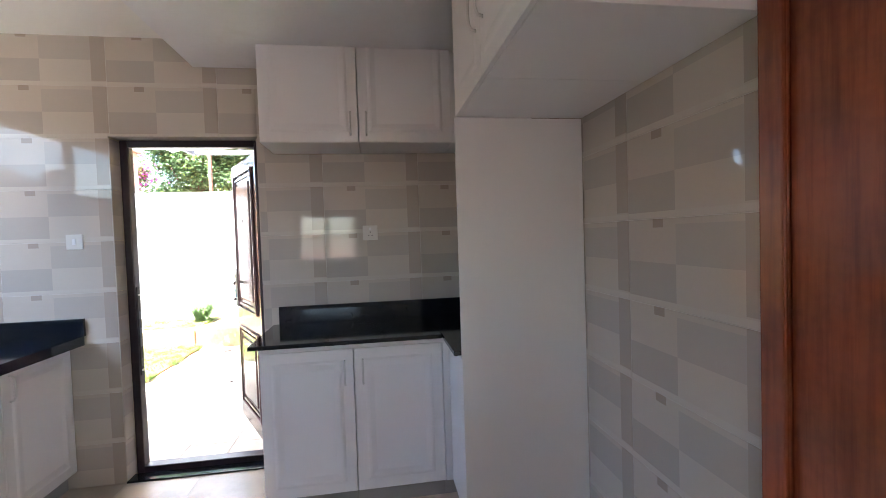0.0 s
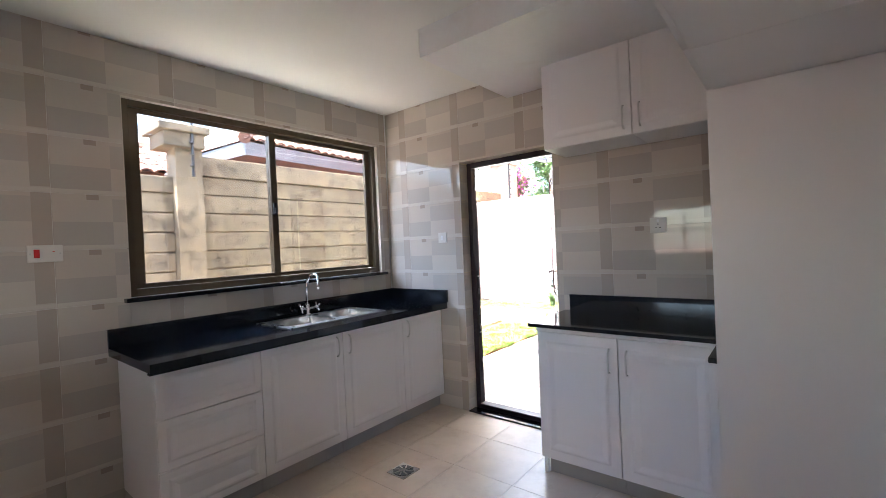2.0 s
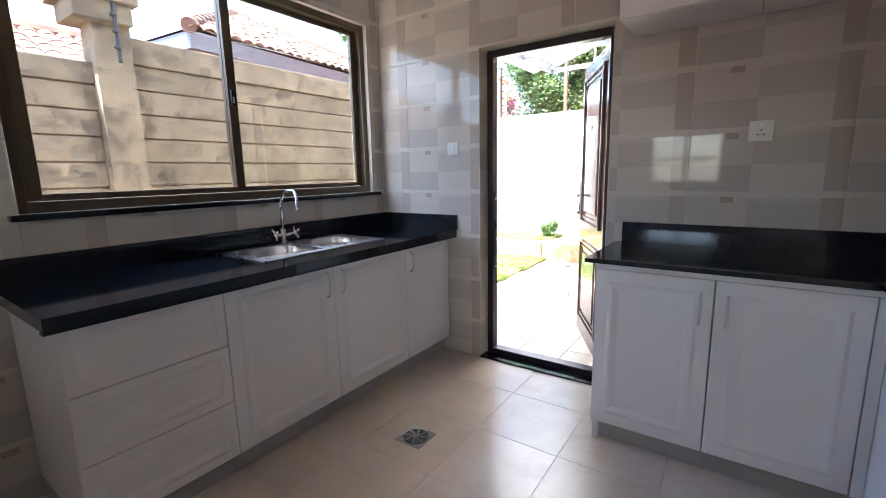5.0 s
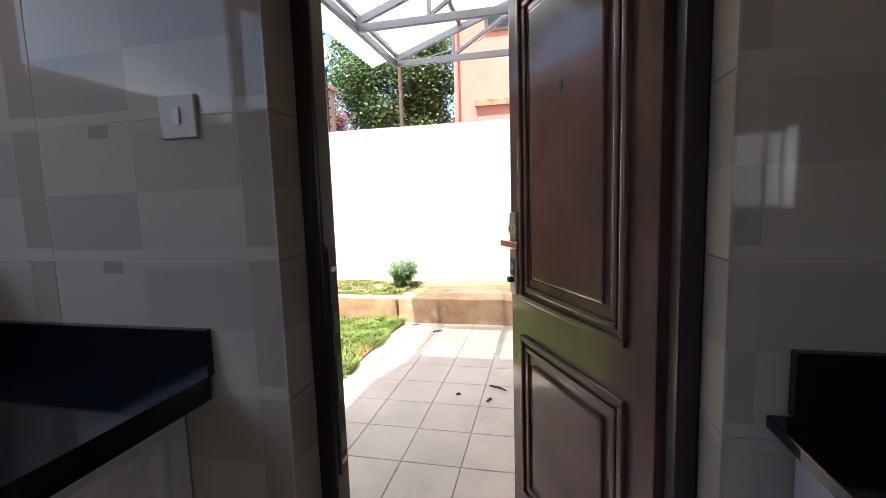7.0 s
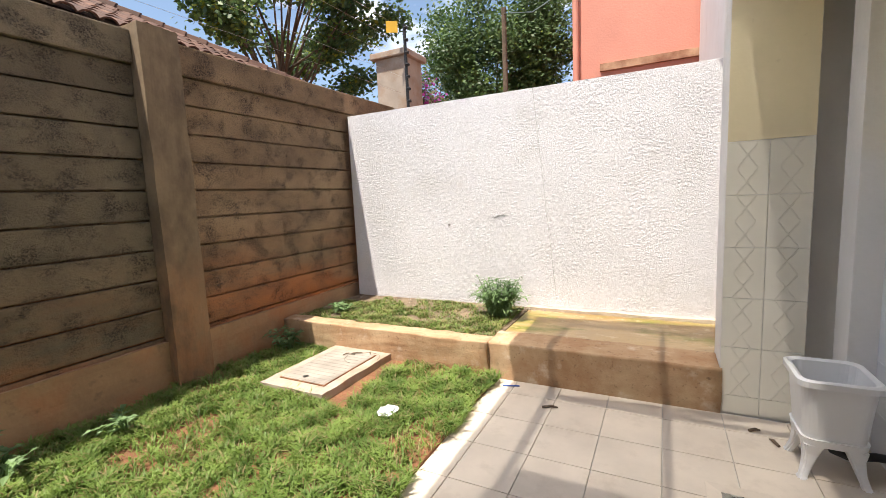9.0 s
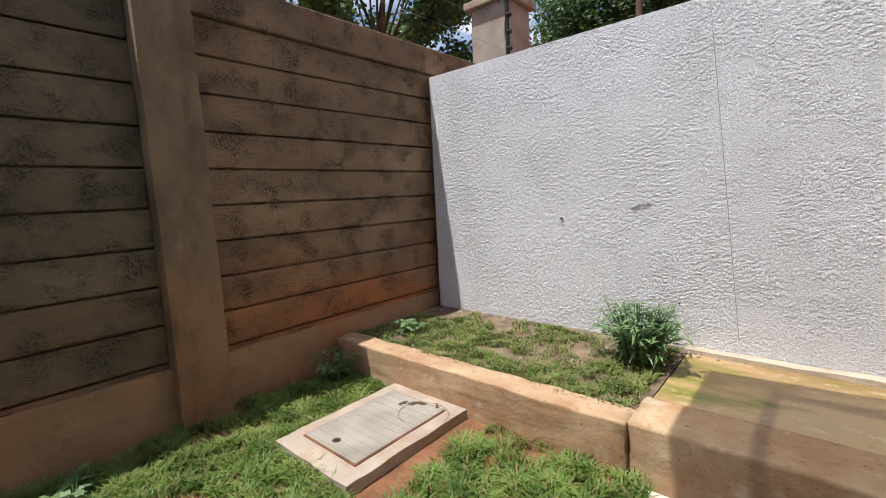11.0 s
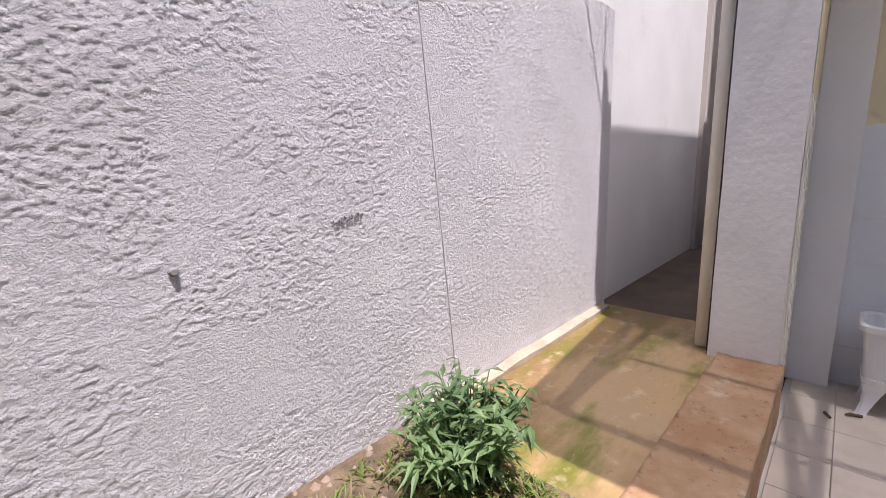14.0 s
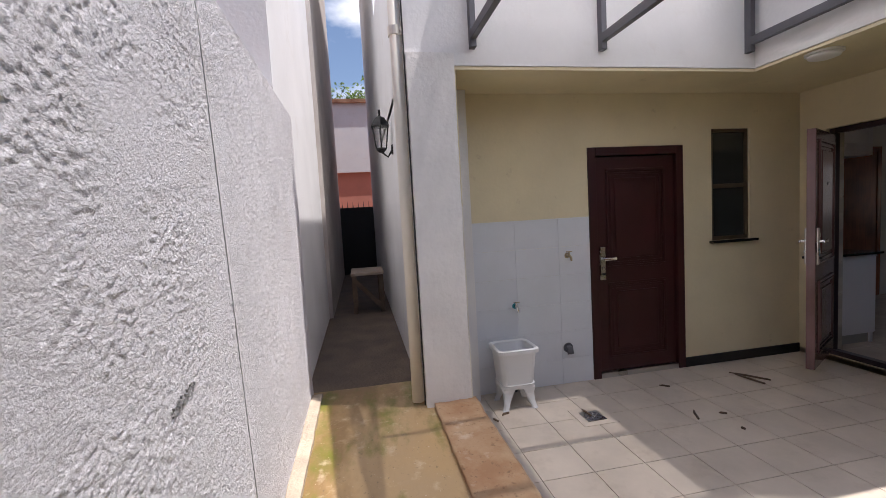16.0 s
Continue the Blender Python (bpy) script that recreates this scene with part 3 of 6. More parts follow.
# unseen slab, added so the red soil doesn't tint the kitchen ceiling
tagged(part("bounce_slab", box(-2.3, -0.201, -8, 0.28, -0.11, -0.03), M_BOUNCE_SLAB), "unseen grey slab below the kitchen window, added to cut red bounce light", "pavement", kind="structure")
tagged(part("lawn_soil", box(-2.3, -0.12, 0.282, 3.72, -0.11, -0.03), M_SOIL), "red soil under the lawn", "ground", kind="structure")

# ---- precast boundary wall ----
boundary = thing("precast_wall", (BX - 0.05, 0, -0.1), "weathered brown precast concrete boundary wall with red soil stains", "wall", kind="structure")
POST_Y = (-8.3, -4.6, -0.9, 2.77, 6.2)
for y in POST_Y:
    part("post", worn(box(BX - 0.14, BX + 0.12, y - 0.14, y + 0.14, -0.1, 2.62), 14, 0.008, 5.0), M_POST if y > 0 else M_CONCRETE_DIMMED, boundary)
for y0, y1 in zip(POST_Y, POST_Y[1:]):
    rows = [(-0.1, 0.15)] + [(0.15 + 0.22 * k, 0.15 + 0.22 * (k + 1)) for k in range(10 if y0 > -1.5 else 9)]
    # bays toward the window take the copy darkened against the sun
    cmat = M_CONCRETE if y0 > 0 else M_CONCRETE_DIMMED
    cz = rows[-1][1] + 0.002
    top_z = 2.58 if y0 > -1.5 else 2.31
    for k, (z0, z1) in enumerate(rows):
        part("panel", box(BX - 0.09, BX + random.uniform(-0.006, 0.006), y0 + 0.14, y1 - 0.14, z0 + 0.006, z1 - 0.006, 0.010), cmat, boundary)
    part("coping", box(BX - 0.12, BX + 0.03, y0 + 0.141, y1 - 0.141, cz, top_z, 0.012), cmat, boundary)
    part("footing", worn(box(BX - 0.05, BX + 0.035, y0 + 0.141, y1 - 0.141, -0.1, 0.335), 16, 0.006, 6.0), M_FOOTING, boundary, "smooth red-brown footing render")
    part("infill", box(BX - 0.06, BX - 0.03, y0 + 0.14, y1 - 0.14, -0.1, cz + 0.05), M_CONCRETE, boundary)

# ---- kitchen: window and yard door ----
win = thing("window_1", (-0.07, -1.12, 1.185), "bronze aluminium sliding window with two clear panes", "window", kind="structure")
y0, y1, z0, z1 = WIN
part("window_frame", box(-0.11, -0.035, y0, y0 + 0.045, z0, z1, 0.003), M_BRONZE, win)
part("window_frame", box(-0.11, -0.035, y1 - 0.045, y1, z0, z1, 0.003), M_BRONZE, win)
part("window_frame", box(-0.11, -0.035, y0 + 0.045, y1 - 0.045, z0, z0 + 0.045, 0.003), M_BRONZE, win)
part("window_frame", box(-0.11, -0.035, y0 + 0.045, y1 - 0.045, z1 - 0.045, z1, 0.003), M_BRONZE, win)
for k, (a, b, xc) in enumerate(((y0 + 0.046, -1.13, -0.058), (-1.18, y1 - 0.046, -0.088))):
    sash = part("sash", box(xc - 0.012, xc + 0.012, a, a + 0.05, z0 + 0.047, z1 - 0.047, 0.002), M_BRONZE, win)
    bm = box(xc - 0.012, xc + 0.012, b - 0.05, b, z0 + 0.047, z1 - 0.047, 0.002)
    part("stile", bm, M_BRONZE, win)
    part("rail", box(xc - 0.011, xc + 0.011, a + 0.05, b - 0.05, z0 + 0.047, z0 + 0.075, 0.002), M_BRONZE, win)
    part("rail", box(xc - 0.011, xc + 0.011, a + 0.05, b - 0.05, z1 - 0.075, z1 - 0.047, 0.002), M_BRONZE, win)
    pane = part("pane", box(xc - 0.002, xc + 0.002, a + 0.05, b - 0.05, z0 + 0.075, z1 - 0.075), M_GLASS, win)
    pane.visible_shadow = False
latch = part("latch", box(-0.046, -0.028, -1.172, -1.148, 1.70, 1.79, 0.004), M_BLACK, win)
box_l = box(-0.036, -0.012, -1.167, -1.153, 1.715, 1.75, 0.004)
part("latch_lever", box_l, M_BLACK, latch)
part("window_sill", box(-0.034, 0.05, y0 - 0.03, y1 + 0.03, 1.160, 1.184, 0.003), M_GRANITE, win, "polished black granite sill")

frame_ob = thing("door_1", (1.28, 0.1, 0), "dark brown steel security door standing open to the yard", "door", kind="structure")
dx0, dx1, _, dz1 = DOOR
part("door_frame", box(dx0 + 0.003, dx0 + 0.048, 0.105, 0.172, 0.0, dz1 - 0.004, 0.006), M_FRAME, frame_ob)
part("door_frame", box(dx1 - 0.048, dx1 - 0.003, 0.105, 0.172, 0.0, dz1 - 0.004, 0.006), M_FRAME, frame_ob)
part("door_frame", box(dx0 + 0.048, dx1 - 0.048, 0.105, 0.172, dz1 - 0.050, dz1 - 0.004, 0.006), M_FRAME, frame_ob)
part("threshold", box(dx0 + 0.048, dx1 - 0.048, 0.095, 0.172, 0.0, 0.045, 0.006), M_FRAME, frame_ob)
part("threshold_sill", box(dx0, dx1, -0.005, 0.09, -0.01, 0.010, 0.003), M_GRANITE, frame_ob)
strike = part("strike_plate", box(dx0 + 0.048, dx0 + 0.052, 0.122, 0.157, 0.62, 1.18), M_BLACK, frame_ob)
for zz, hh in ((0.70, 0.05), (0.86, 0.12), (1.0, 0.05), (0.65, 0.012), (1.13, 0.012)):
    part("slot", box(dx0 + 0.0525, dx0 + 0.054, 0.129, 0.150, zz - hh / 2, zz + hh / 2), M_STEEL if hh < 0.03 else M_GRAY, strike)


def panel_leaf(name, width, height, thick, mat, parent, rows, both=True):
    """A steel leaf in its own axes: x along the width, y through the thickness, z up, with raised mouldings round sunk panels."""
    def local(bm):
        me = bpy.data.meshes.new(name)
        bm.to_mesh(me)
        bm.free()
        for p in me.polygons:
            p.use_smooth = False
        me.materials.append(mat)
        return me
    leaf = new(name, local(box(0, width, -thick / 2, thick / 2, 0, height, 0.004)))
    leaf.parent = parent
    for side in ((-1, 1) if both else (-1,)):
        for x0, x1, z0, z1 in rows:
            s = side * thick / 2
            for w, d in ((0.0, 0.014), (0.035, 0.008)):
                bm = bmesh.new()
                a0, a1, b0, b1 = x0 + w, x1 - w, z0 + w, z1 - w
                t = 0.02
                ya, yb = sorted((s, s + side * d))
                for q in ((a0, a1, b0, b0 + t), (a0, a1, b1 - t, b1), (a0, a0 + t, b0 + t, b1 - t), (a1 - t, a1, b0 + t, b1 - t)):
                    box(q[0], q[1], ya, yb, q[2], q[3], 0.005, bm=bm)
                ob = new("moulding", local(bm))
                ob.parent = leaf
            ya, yb = sorted((s, s + side * 0.010))
            ob = new("raised_panel", local(box(x0 + 0.085, x1 - 0.085, ya, yb, z0 + 0.085, z1 - 0.085, 0.009)))
            ob.parent = leaf
    return leaf


def lock_set(parent, x, z, side, thick, mat, lever_to):
    """Long lock plate with a lever, in the axes of the leaf."""
    s = side * thick / 2

    def p(name, bm, m, up):
        me = bpy.data.meshes.new(name)
        bm.to_mesh(me)
        bm.free()
        me.materials.append(m)
        ob = new(name, me)
        ob.parent = up
        return ob
    ya, yb = sorted((s, s + side * 0.016))
    plate = p("lock_plate", box(x - 0.026, x + 0.026, ya, yb, z - 0.15, z + 0.15, 0.005), mat, parent)
    yo = s + side * 0.05
    p("lever", join(tube([(x, s + side * 0.014, z + 0.04), (x, yo, z + 0.04)], 0.011),
                    box(min(x - 0.015 * lever_to, x + 0.115 * lever_to), max(x - 0.015 * lever_to, x + 0.115 * lever_to), min(yo - 0.008, yo + 0.008), max(yo - 0.008, yo + 0.008), z + 0.026, z + 0.052, 0.006)), M_CHROME, plate)
    p("cylinder", lathe((x, s + side * 0.016, z - 0.045), [(0.014, 0), (0.014, side * 0.006), (0.010, side * 0.008)], axis='y', sides=16), M_STEEL, plate)
    p("thumb_turn", box(x - 0.012, x + 0.012, min(s + side * 0.016, s + side * 0.034), max(s + side * 0.016, s + side * 0.034), z - 0.105, z - 0.085, 0.003), M_BLACK, plate)
    return plate


LEAF_W, LEAF_T = 0.745, 0.06
ROWS = ((0.09, LEAF_W - 0.09, 0.87, 1.90), (0.09, LEAF_W - 0.09, 0.12, 0.74))
leaf = panel_leaf("door_leaf", LEAF_W, 1.98, LEAF_T, M_DOOR, frame_ob, ROWS)
leaf.matrix_basis = Matrix.Translation(Vector((1.66, 0.195, 0.055)) - where(frame_ob)) @ Matrix.Rotation(radians(118), 4, 'Z')
plate = lock_set(leaf, LEAF_W - 0.045, 1.03, 1, LEAF_T, M_STEEL, -1)
lock_set(leaf, LEAF_W - 0.045, 1.03, -1, LEAF_T, M_STEEL, -1)
tape = new("tape", bpy.data.meshes.new("tape"))
bm = box(LEAF_W - 0.078, LEAF_W - 0.014, LEAF_T / 2 + 0.0165, LEAF_T / 2 + 0.0175, 1.105, 1.135)
bm.to_mesh(tape.data)
bm.free()
tape.data.materials.append(material("paper_tape", (0.75, 0.70, 0.58), 0.8, vary=0.05))
tape.parent = leaf
seal = new("seal", bpy.data.meshes.new("seal"))
bm = box(LEAF_W - 0.063, LEAF_W - 0.027, LEAF_T / 2 + 0.0155, LEAF_T / 2 + 0.0185, 0.950, 1.012, 0.0014)
bm.to_mesh(seal.data)
bm.free()
seal.data.materials.append(material("blue_seal", (0.03, 0.20, 0.30), 0.4))
seal.parent = leaf
txt = bpy.data.curves.new("tape_writing", 'FONT')
txt.body, txt.size, txt.extrude = "B3 5", 0.022, 0.0002
txt.materials.append(M_BLACK)
tx = new("writing", txt)
tx.parent = leaf
tx.matrix_basis = Matrix.Translation((LEAF_W - 0.02, LEAF_T / 2 + 0.0182, 1.112)) @ Matrix.Rotation(math.pi, 4, 'Z') @ Matrix.Rotation(math.pi / 2, 4, 'X')
peep = new("peephole", bpy.data.meshes.new("peephole"))
bm = lathe((LEAF_W / 2, LEAF_T / 2, 1.54), [(0.016, 0.0), (0.016, 0.010), (0.010, 0.012)], axis='y', sides=16)
bm.to_mesh(peep.data)
bm.free()
peep.data.materials.append(M_BLACK)
peep.parent = leaf
for zz in (0.3, 1.0, 1.7):
    part("hinge", tube([(1.668, 0.178, zz), (1.668, 0.178, zz + 0.11)], 0.009), M_STEEL, frame_ob)

# ---- kitchen cabinets ----


def bar_handle(parent, c, axis, out, length=0.13):
    """Slim bow handle: c is its middle, axis the direction of its length, out the way it stands off."""
    c, a, o = Vector(c), Vector(axis), Vector(out)
    pts = [c - a * length / 2, c - a * length / 2 * 0.92 + o * 0.018, c - a * length * 0.3 + o * 0.026, c + o * 0.028,
           c + a * length * 0.3 + o * 0.026, c + a * length / 2 * 0.92 + o * 0.018, c + a * length / 2]
    part("handle", tube(pts, 0.0052, 8), M_HANDLE, parent, "satin silver bow handle", smooth=True)


def front(name, parent, axis, face, side, a0, a1, z0, z1, handle=None):
    """A thermofoil door or drawer front with a routed raised panel. axis 'x': the front faces along x at face; side is its outward sign."""
    g, t = 0.0015, 0.018

    def b(u0, u1, w0, w1, d0, d1, bev):
        f0, f1 = sorted((face + side * d0, face + side * d1))
        return box(f0, f1, u0, u1, w0, w1, bev) if axis == 'x' else box(u0, u1, f0, f1, w0, w1, bev)
    bm = b(a0 + g, a1 - g, z0 + g, z1 - g, 0, t, 0.003)
    m = 0.055 if z1 - z0 > 0.3 else 0.04
    r = 0.022
    ia0, ia1, iz0, iz1 = a0 + m, a1 - m, z0 + m, z1 - m
    d = part(name, bm, M_LACQUER, parent)
    # soft pressed ring round a flat field
    ring_bm = bmesh.new()
    rings = []
    for inset, rise in ((0.0, 0.0002), (0.012, 0.0048), (r, 0.0052), (r + 0.026, 0.0008)):
        ring = []
        for u0, w0 in ((ia0 + inset, iz0 + inset), (ia1 - inset, iz0 + inset), (ia1 - inset, iz1 - inset), (ia0 + inset, iz1 - inset)):
            f0 = face + side * (t + rise)
            ring.append(ring_bm.verts.new((f0, u0, w0) if axis == 'x' else (u0, f0, w0)))
        rings.append(ring)
    for a, c in zip(rings, rings[1:]):
        for k in range(4):
            ring_bm.faces.new((a[k], a[(k + 1) % 4], c[(k + 1) % 4], c[k]))
    ring_bm.faces.new(rings[-1])
    bmesh.ops.recalc_face_normals(ring_bm, faces=ring_bm.faces)
    out_dir = Vector((side, 0, 0)) if axis == 'x' else Vector((0, side, 0))
    if sum((fc.normal.dot(out_dir) for fc in ring_bm.faces)) < 0:
        bmesh.ops.reverse_faces(ring_bm, faces=ring_bm.faces)
    part("raised_panel", ring_bm, M_LACQUER, d)
    if handle:
        u, w, up = handle
        out = Vector((side, 0, 0)) if axis == 'x' else Vector((0, side, 0))
        along = Vector((0, 0, 1)) if up else (Vector((0, 1, 0)) if axis == 'x' else Vector((1, 0, 0)))
        c = Vector((face + side * t, u, w)) if axis == 'x' else Vector((u, face + side * t, w))
        bar_handle(d, c, along, out)
    return d


WT = 0.915                              # worktop height
G1 = "base units under the window"
units = ((-2.20, -1.662, "drawers"), (-1.662, -1.074, "r"), (-1.074, -0.489, "l"), (-0.489, -0.005, "l"))
for a0, a1, sort in units:
    cab = thing("base_cabinet", (0.3, (a0 + a1) / 2, 0), "white base unit with three drawers at the worktop's end" if sort == "drawers" else "white base unit with a raised-panel door below the sink worktop", "cabinet", G1)
    part("body", box(0.012, 0.58, a0 + 0.001, a1 - 0.001, 0.10, 0.868, 0.001), M_LACQUER, cab)
    part("plinth", box(0.02, 0.545, a0 + 0.001, a1 - 0.001, 0.0, 0.099), M_PLINTH, cab, "grey plinth board")
    if sort == "drawers":
        for k in range(3):
            zc0, zc1 = 0.105 + k * 0.254, 0.105 + (k + 1) * 0.254
            front("drawer", cab, 'x', 0.58, 1, a0, a1, zc0, zc1)
    else:
        hy = a1 - 0.05 if sort == "r" else a0 + 0.05
        front("door", cab, 'x', 0.58, 1, a0, a1, 0.105, 0.866, (hy, 0.755, True))

top = thing("worktop", (0.3, -1.1, 0.87), "polished black granite worktop with upstand along the window wall", "worktop")
bm = bmesh.new()
SINK = (0.10, 0.50, -1.40, -0.60)
for q in minus((0.012, 0.68, -2.24, -0.012), [SINK]):
    box(q[0], q[1], q[2], q[3], 0.872, WT, bm=bm)
bmesh.ops.remove_doubles(bm, verts=bm.verts, dist=0.0005)
part("slab", bm, M_GRANITE, top)
part("front_edge", box(0.645, 0.682, -2.243, -0.012, 0.862, 0.872, 0.003), M_GRANITE, top)
part("upstand", box(0.002, 0.022, -2.24, -0.022, WT, WT + 0.105, 0.002), M_GRANITE, top)
part("upstand", box(0.002, 0.685, -0.022, -0.002, WT, WT + 0.105, 0.002), M_GRANITE, top)

sink = thing("kitchen_sink", (0.3, -1.0, WT), "stainless steel double-bowl sink set into black granite", "sink")
bm = bmesh.new()
bowls = [(0.135, 0.465, -1.365, -1.02), (0.135, 0.465, -0.97, -0.64)]
for q in minus((0.085, 0.515, -1.415, -0.585), bowls):
    box(q[0], q[1], q[2], q[3], WT + 0.001, WT + 0.006, bm=bm)
bmesh.ops.remove_doubles(bm, verts=bm.verts, dist=0.0005)
part("rim", bm, M_STEEL, sink)
for bx0, bx1, by0, by1 in bowls:
    bm = box(bx0, bx1, by0, by1, WT - 0.16, WT + 0.004)
    bmesh.ops.delete(bm, geom=[f for f in bm.faces if f.normal.z > 0.9], context='FACES_ONLY')
    bmesh.ops.bevel(bm, geom=[e for e in bm.edges if len(e.link_faces) == 2], offset=0.03, segments=3, affect='EDGES')
    bowl = part("bowl", bm, M_STEEL, sink, smooth=True)
    part("waste", lathe(((bx0 + bx1) / 2, (by0 + by1) / 2, WT - 0.16), [(0.04, 0.0), (0.04, 0.004), (0.03, 0.002), (0.012, 0.002)]), M_CHROME, bowl)

tap = thing("mixer_tap", (0.062, -0.985, WT), "chrome swan-neck mixer tap with cross handles", "tap")
fx, fy = 0.062, -0.985
part("base", lathe((fx, fy, WT + 0.001), [(0.028, 0), (0.028, 0.008), (0.018, 0.014), (0.018, 0.075), (0.014, 0.085)]), M_CHROME, tap, smooth=True)
arc = [(fx, fy, WT + 0.08), (fx, fy, WT + 0.24)] + [(fx + 0.075 - 0.075 * math.cos(a), fy + 0.02 * math.sin(a), WT + 0.24 + 0.075 * math.sin(a)) for a in [k * math.pi / 8 for k in range(1, 9)]] + [(fx + 0.152, fy + 0.0, WT + 0.205)]
part("spout", tube(arc, 0.0095, 12), M_CHROME, tap, smooth=True)
for s in (-1, 1):
    part("arm", tube([(fx, fy, WT + 0.045), (fx + 0.02, fy + s * 0.055, WT + 0.055)], 0.011), M_CHROME, tap, smooth=True)
    hc = Vector((fx + 0.024, fy + s * 0.066, WT + 0.058))
    h = part("cross_handle", lathe(hc, [(0.016, -0.012), (0.018, 0.0), (0.012, 0.014)], sides=14), M_CHROME, tap, smooth=True)
    for k in range(4):
        a = k * math.pi / 2 + 0.6
        d = Vector((math.cos(a), 0.25 * s, math.sin(a)))
        part("spoke", tube([hc, hc + d * 0.038], [0.006, 0.007], 8), M_CHROME, h, smooth=True)

# units on the yard wall, beside the door
G2 = "base units beside the yard door"
for a0, a1, hx in ((1.80, 2.27, 2.225), (2.272, 2.742, 2.318)):
    cab = thing("base_cabinet", ((a0 + a1) / 2, -0.3, 0), "white base unit with a raised-panel door beside the yard door", "cabinet", G2)
    part("body", box(a0 + 0.001, a1 - 0.001, -0.537, -0.012, 0.10, 0.868, 0.001), M_LACQUER, cab)
    part("plinth", box(a0 + (0.03 if a0 < 2 else 0.001), a1 + 0.001, -0.50, -0.02, 0.0, 0.099), M_PLINTH, cab, "grey plinth board")
    front("door", cab, 'y', -0.537, -1, a0, a1, 0.105, 0.866, (hx, 0.74, True))
    if a0 < 2:
        part("foot", box(a0 + 0.004, a0 + 0.026, -0.53, -0.50, 0.0, 0.099, 0.002), M_LACQUER, cab)
cab = thing("corner_cabinet", (3.05, -0.5, 0), "white corner base unit closed by a tall end panel", "cabinet")
part("body", box(2.744, KX - 0.002, -0.537, -0.012, 0.10, 0.868, 0.001), M_LACQUER, cab)
part("return", box(2.782, KX - 0.002, -0.938, -0.538, 0.10, 0.868, 0.001), M_LACQUER, cab)
part("filler", box(2.744, 2.781, -0.556, -0.5375, 0.105, 0.866, 0.002), M_LACQUER, cab)
part("plinth", box(2.744, KX - 0.002, -0.50, -0.02, 0.0, 0.099), M_PLINTH, cab)
tagged(part("end_panel", box(2.775, KX - 0.002, -0.962, -0.942, 0.0, 1.958, 0.001), M_LACQUER), "tall white end panel beside the fridge space", "panel")
top = thing("worktop", (2.3, -0.3, 0.87), "polished black granite worktop beside the yard door", "worktop")
part("slab", box(1.755, 2.74, -0.585, -0.012, 0.894, WT, 0.002), M_GRANITE, top)
part("return_slab", box(2.742, KX - 0.002, -0.938, -0.012, 0.894, WT, 0.002), M_GRANITE, top)
part("upstand", box(1.79, KX - 0.03, -0.022, -0.002, WT, WT + 0.11, 0.002), M_GRANITE, top)
part("upstand", box(KX - 0.028, KX - 0.003, -0.938, -0.002, WT, WT + 0.11, 0.002), M_GRANITE, top)
part("packing_board", box(1.80, KX - 0.004, -0.562, -0.02, 0.8685, 0.8935, 0.002), M_LACQUER, top, "white packing board under the stone")

# wall units
G3 = "wall units"
for a0, a1, hx in ((1.80, 2.335, 2.292), (2.337, 2.872, 2.380)):
    cab = thing("wall_cabinet", ((a0 + a1) / 2, -0.17, 1.985), "white wall unit with a raised-panel door, hung above the worktop", "cabinet", G3)
    part("body", box(a0 + 0.001, a1 - 0.001, -0.33, -0.012, 1.985, 2.62, 0.001), M_LACQUER, cab)
    front("door", cab, 'y', -0.33, -1, a0, a1, 1.985, 2.62, (hx, 2.09, True))
tagged(part("bulkhead", box(1.80, 2.872, -0.34, -0.012, 2.621, CEIL - 0.001), M_CEIL), "white filler above the wall units", "panel", kind="structure")
for k, (a0, a1) in enumerate(((-0.33, -0.013), (-1.44, -0.963), (-1.92, -1.441))):
    cab = thing("wall_cabinet", (3.08, (a0 + a1) / 2, 1.96), "white wall unit over the fridge space" if k else "white corner wall unit", "cabinet", G3)
    part("body", box(2.795 if k else 2.874, KX - 0.002, a0 + 0.001, a1 - 0.001, 1.96 if k else 1.985, 2.62, 0.001), M_LACQUER, cab)
    if k:
        front("door", cab, 'x', 2.795, -1, a0, a1, 1.96, 2.62, (a1 - 0.05 if k == 2 else a0 + 0.05, 2.2, True))
tagged(part("bulkhead", box(2.785, KX - 0.002, -1.92, -0.964, 2.622, CEIL - 0.001), M_LACQUER), "white filler above the wall units", "panel", kind="structure")

# counter by the hatch
G4 = "units below the serving hatch"
for k in range(4):
    a0, a1 = 0.05 + 0.595 * k, 0.05 + 0.595 * (k + 1)
    cab = thing("base_cabinet", ((a0 + a1) / 2, -3.55, 0), "white base unit below the serving hatch", "cabinet", G4)
    part("body", box(a0 + 0.001, a1 - 0.001, -3.81, -3.315, 0.10, 0.868, 0.001), M_LACQUER, cab)
    part("plinth", box(a0 + 0.001, a1 - 0.001, -3.80, -3.36, 0.0, 0.099), M_PLINTH, cab)
    front("door", cab, 'y', -3.315, 1, a0, a1, 0.105, 0.866, (a1 - 0.05 if k % 2 == 0 else a0 + 0.05, 0.76, True))
top = thing("worktop", (1.2, -3.55, 0.87), "polished black granite worktop below the serving hatch", "worktop")
part("slab", box(0.012, 2.46, -3.815, -3.262, 0.872, WT, 0.004), M_GRANITE, top)
part("upstand", box(0.002, 0.022, -3.815, -3.262, WT, WT + 0.10, 0.002), M_GRANITE, top)
part("upstand", box(0.024, 2.46, -3.818, -3.80, WT, WT + 0.20, 0.002), M_GRANITE, top)
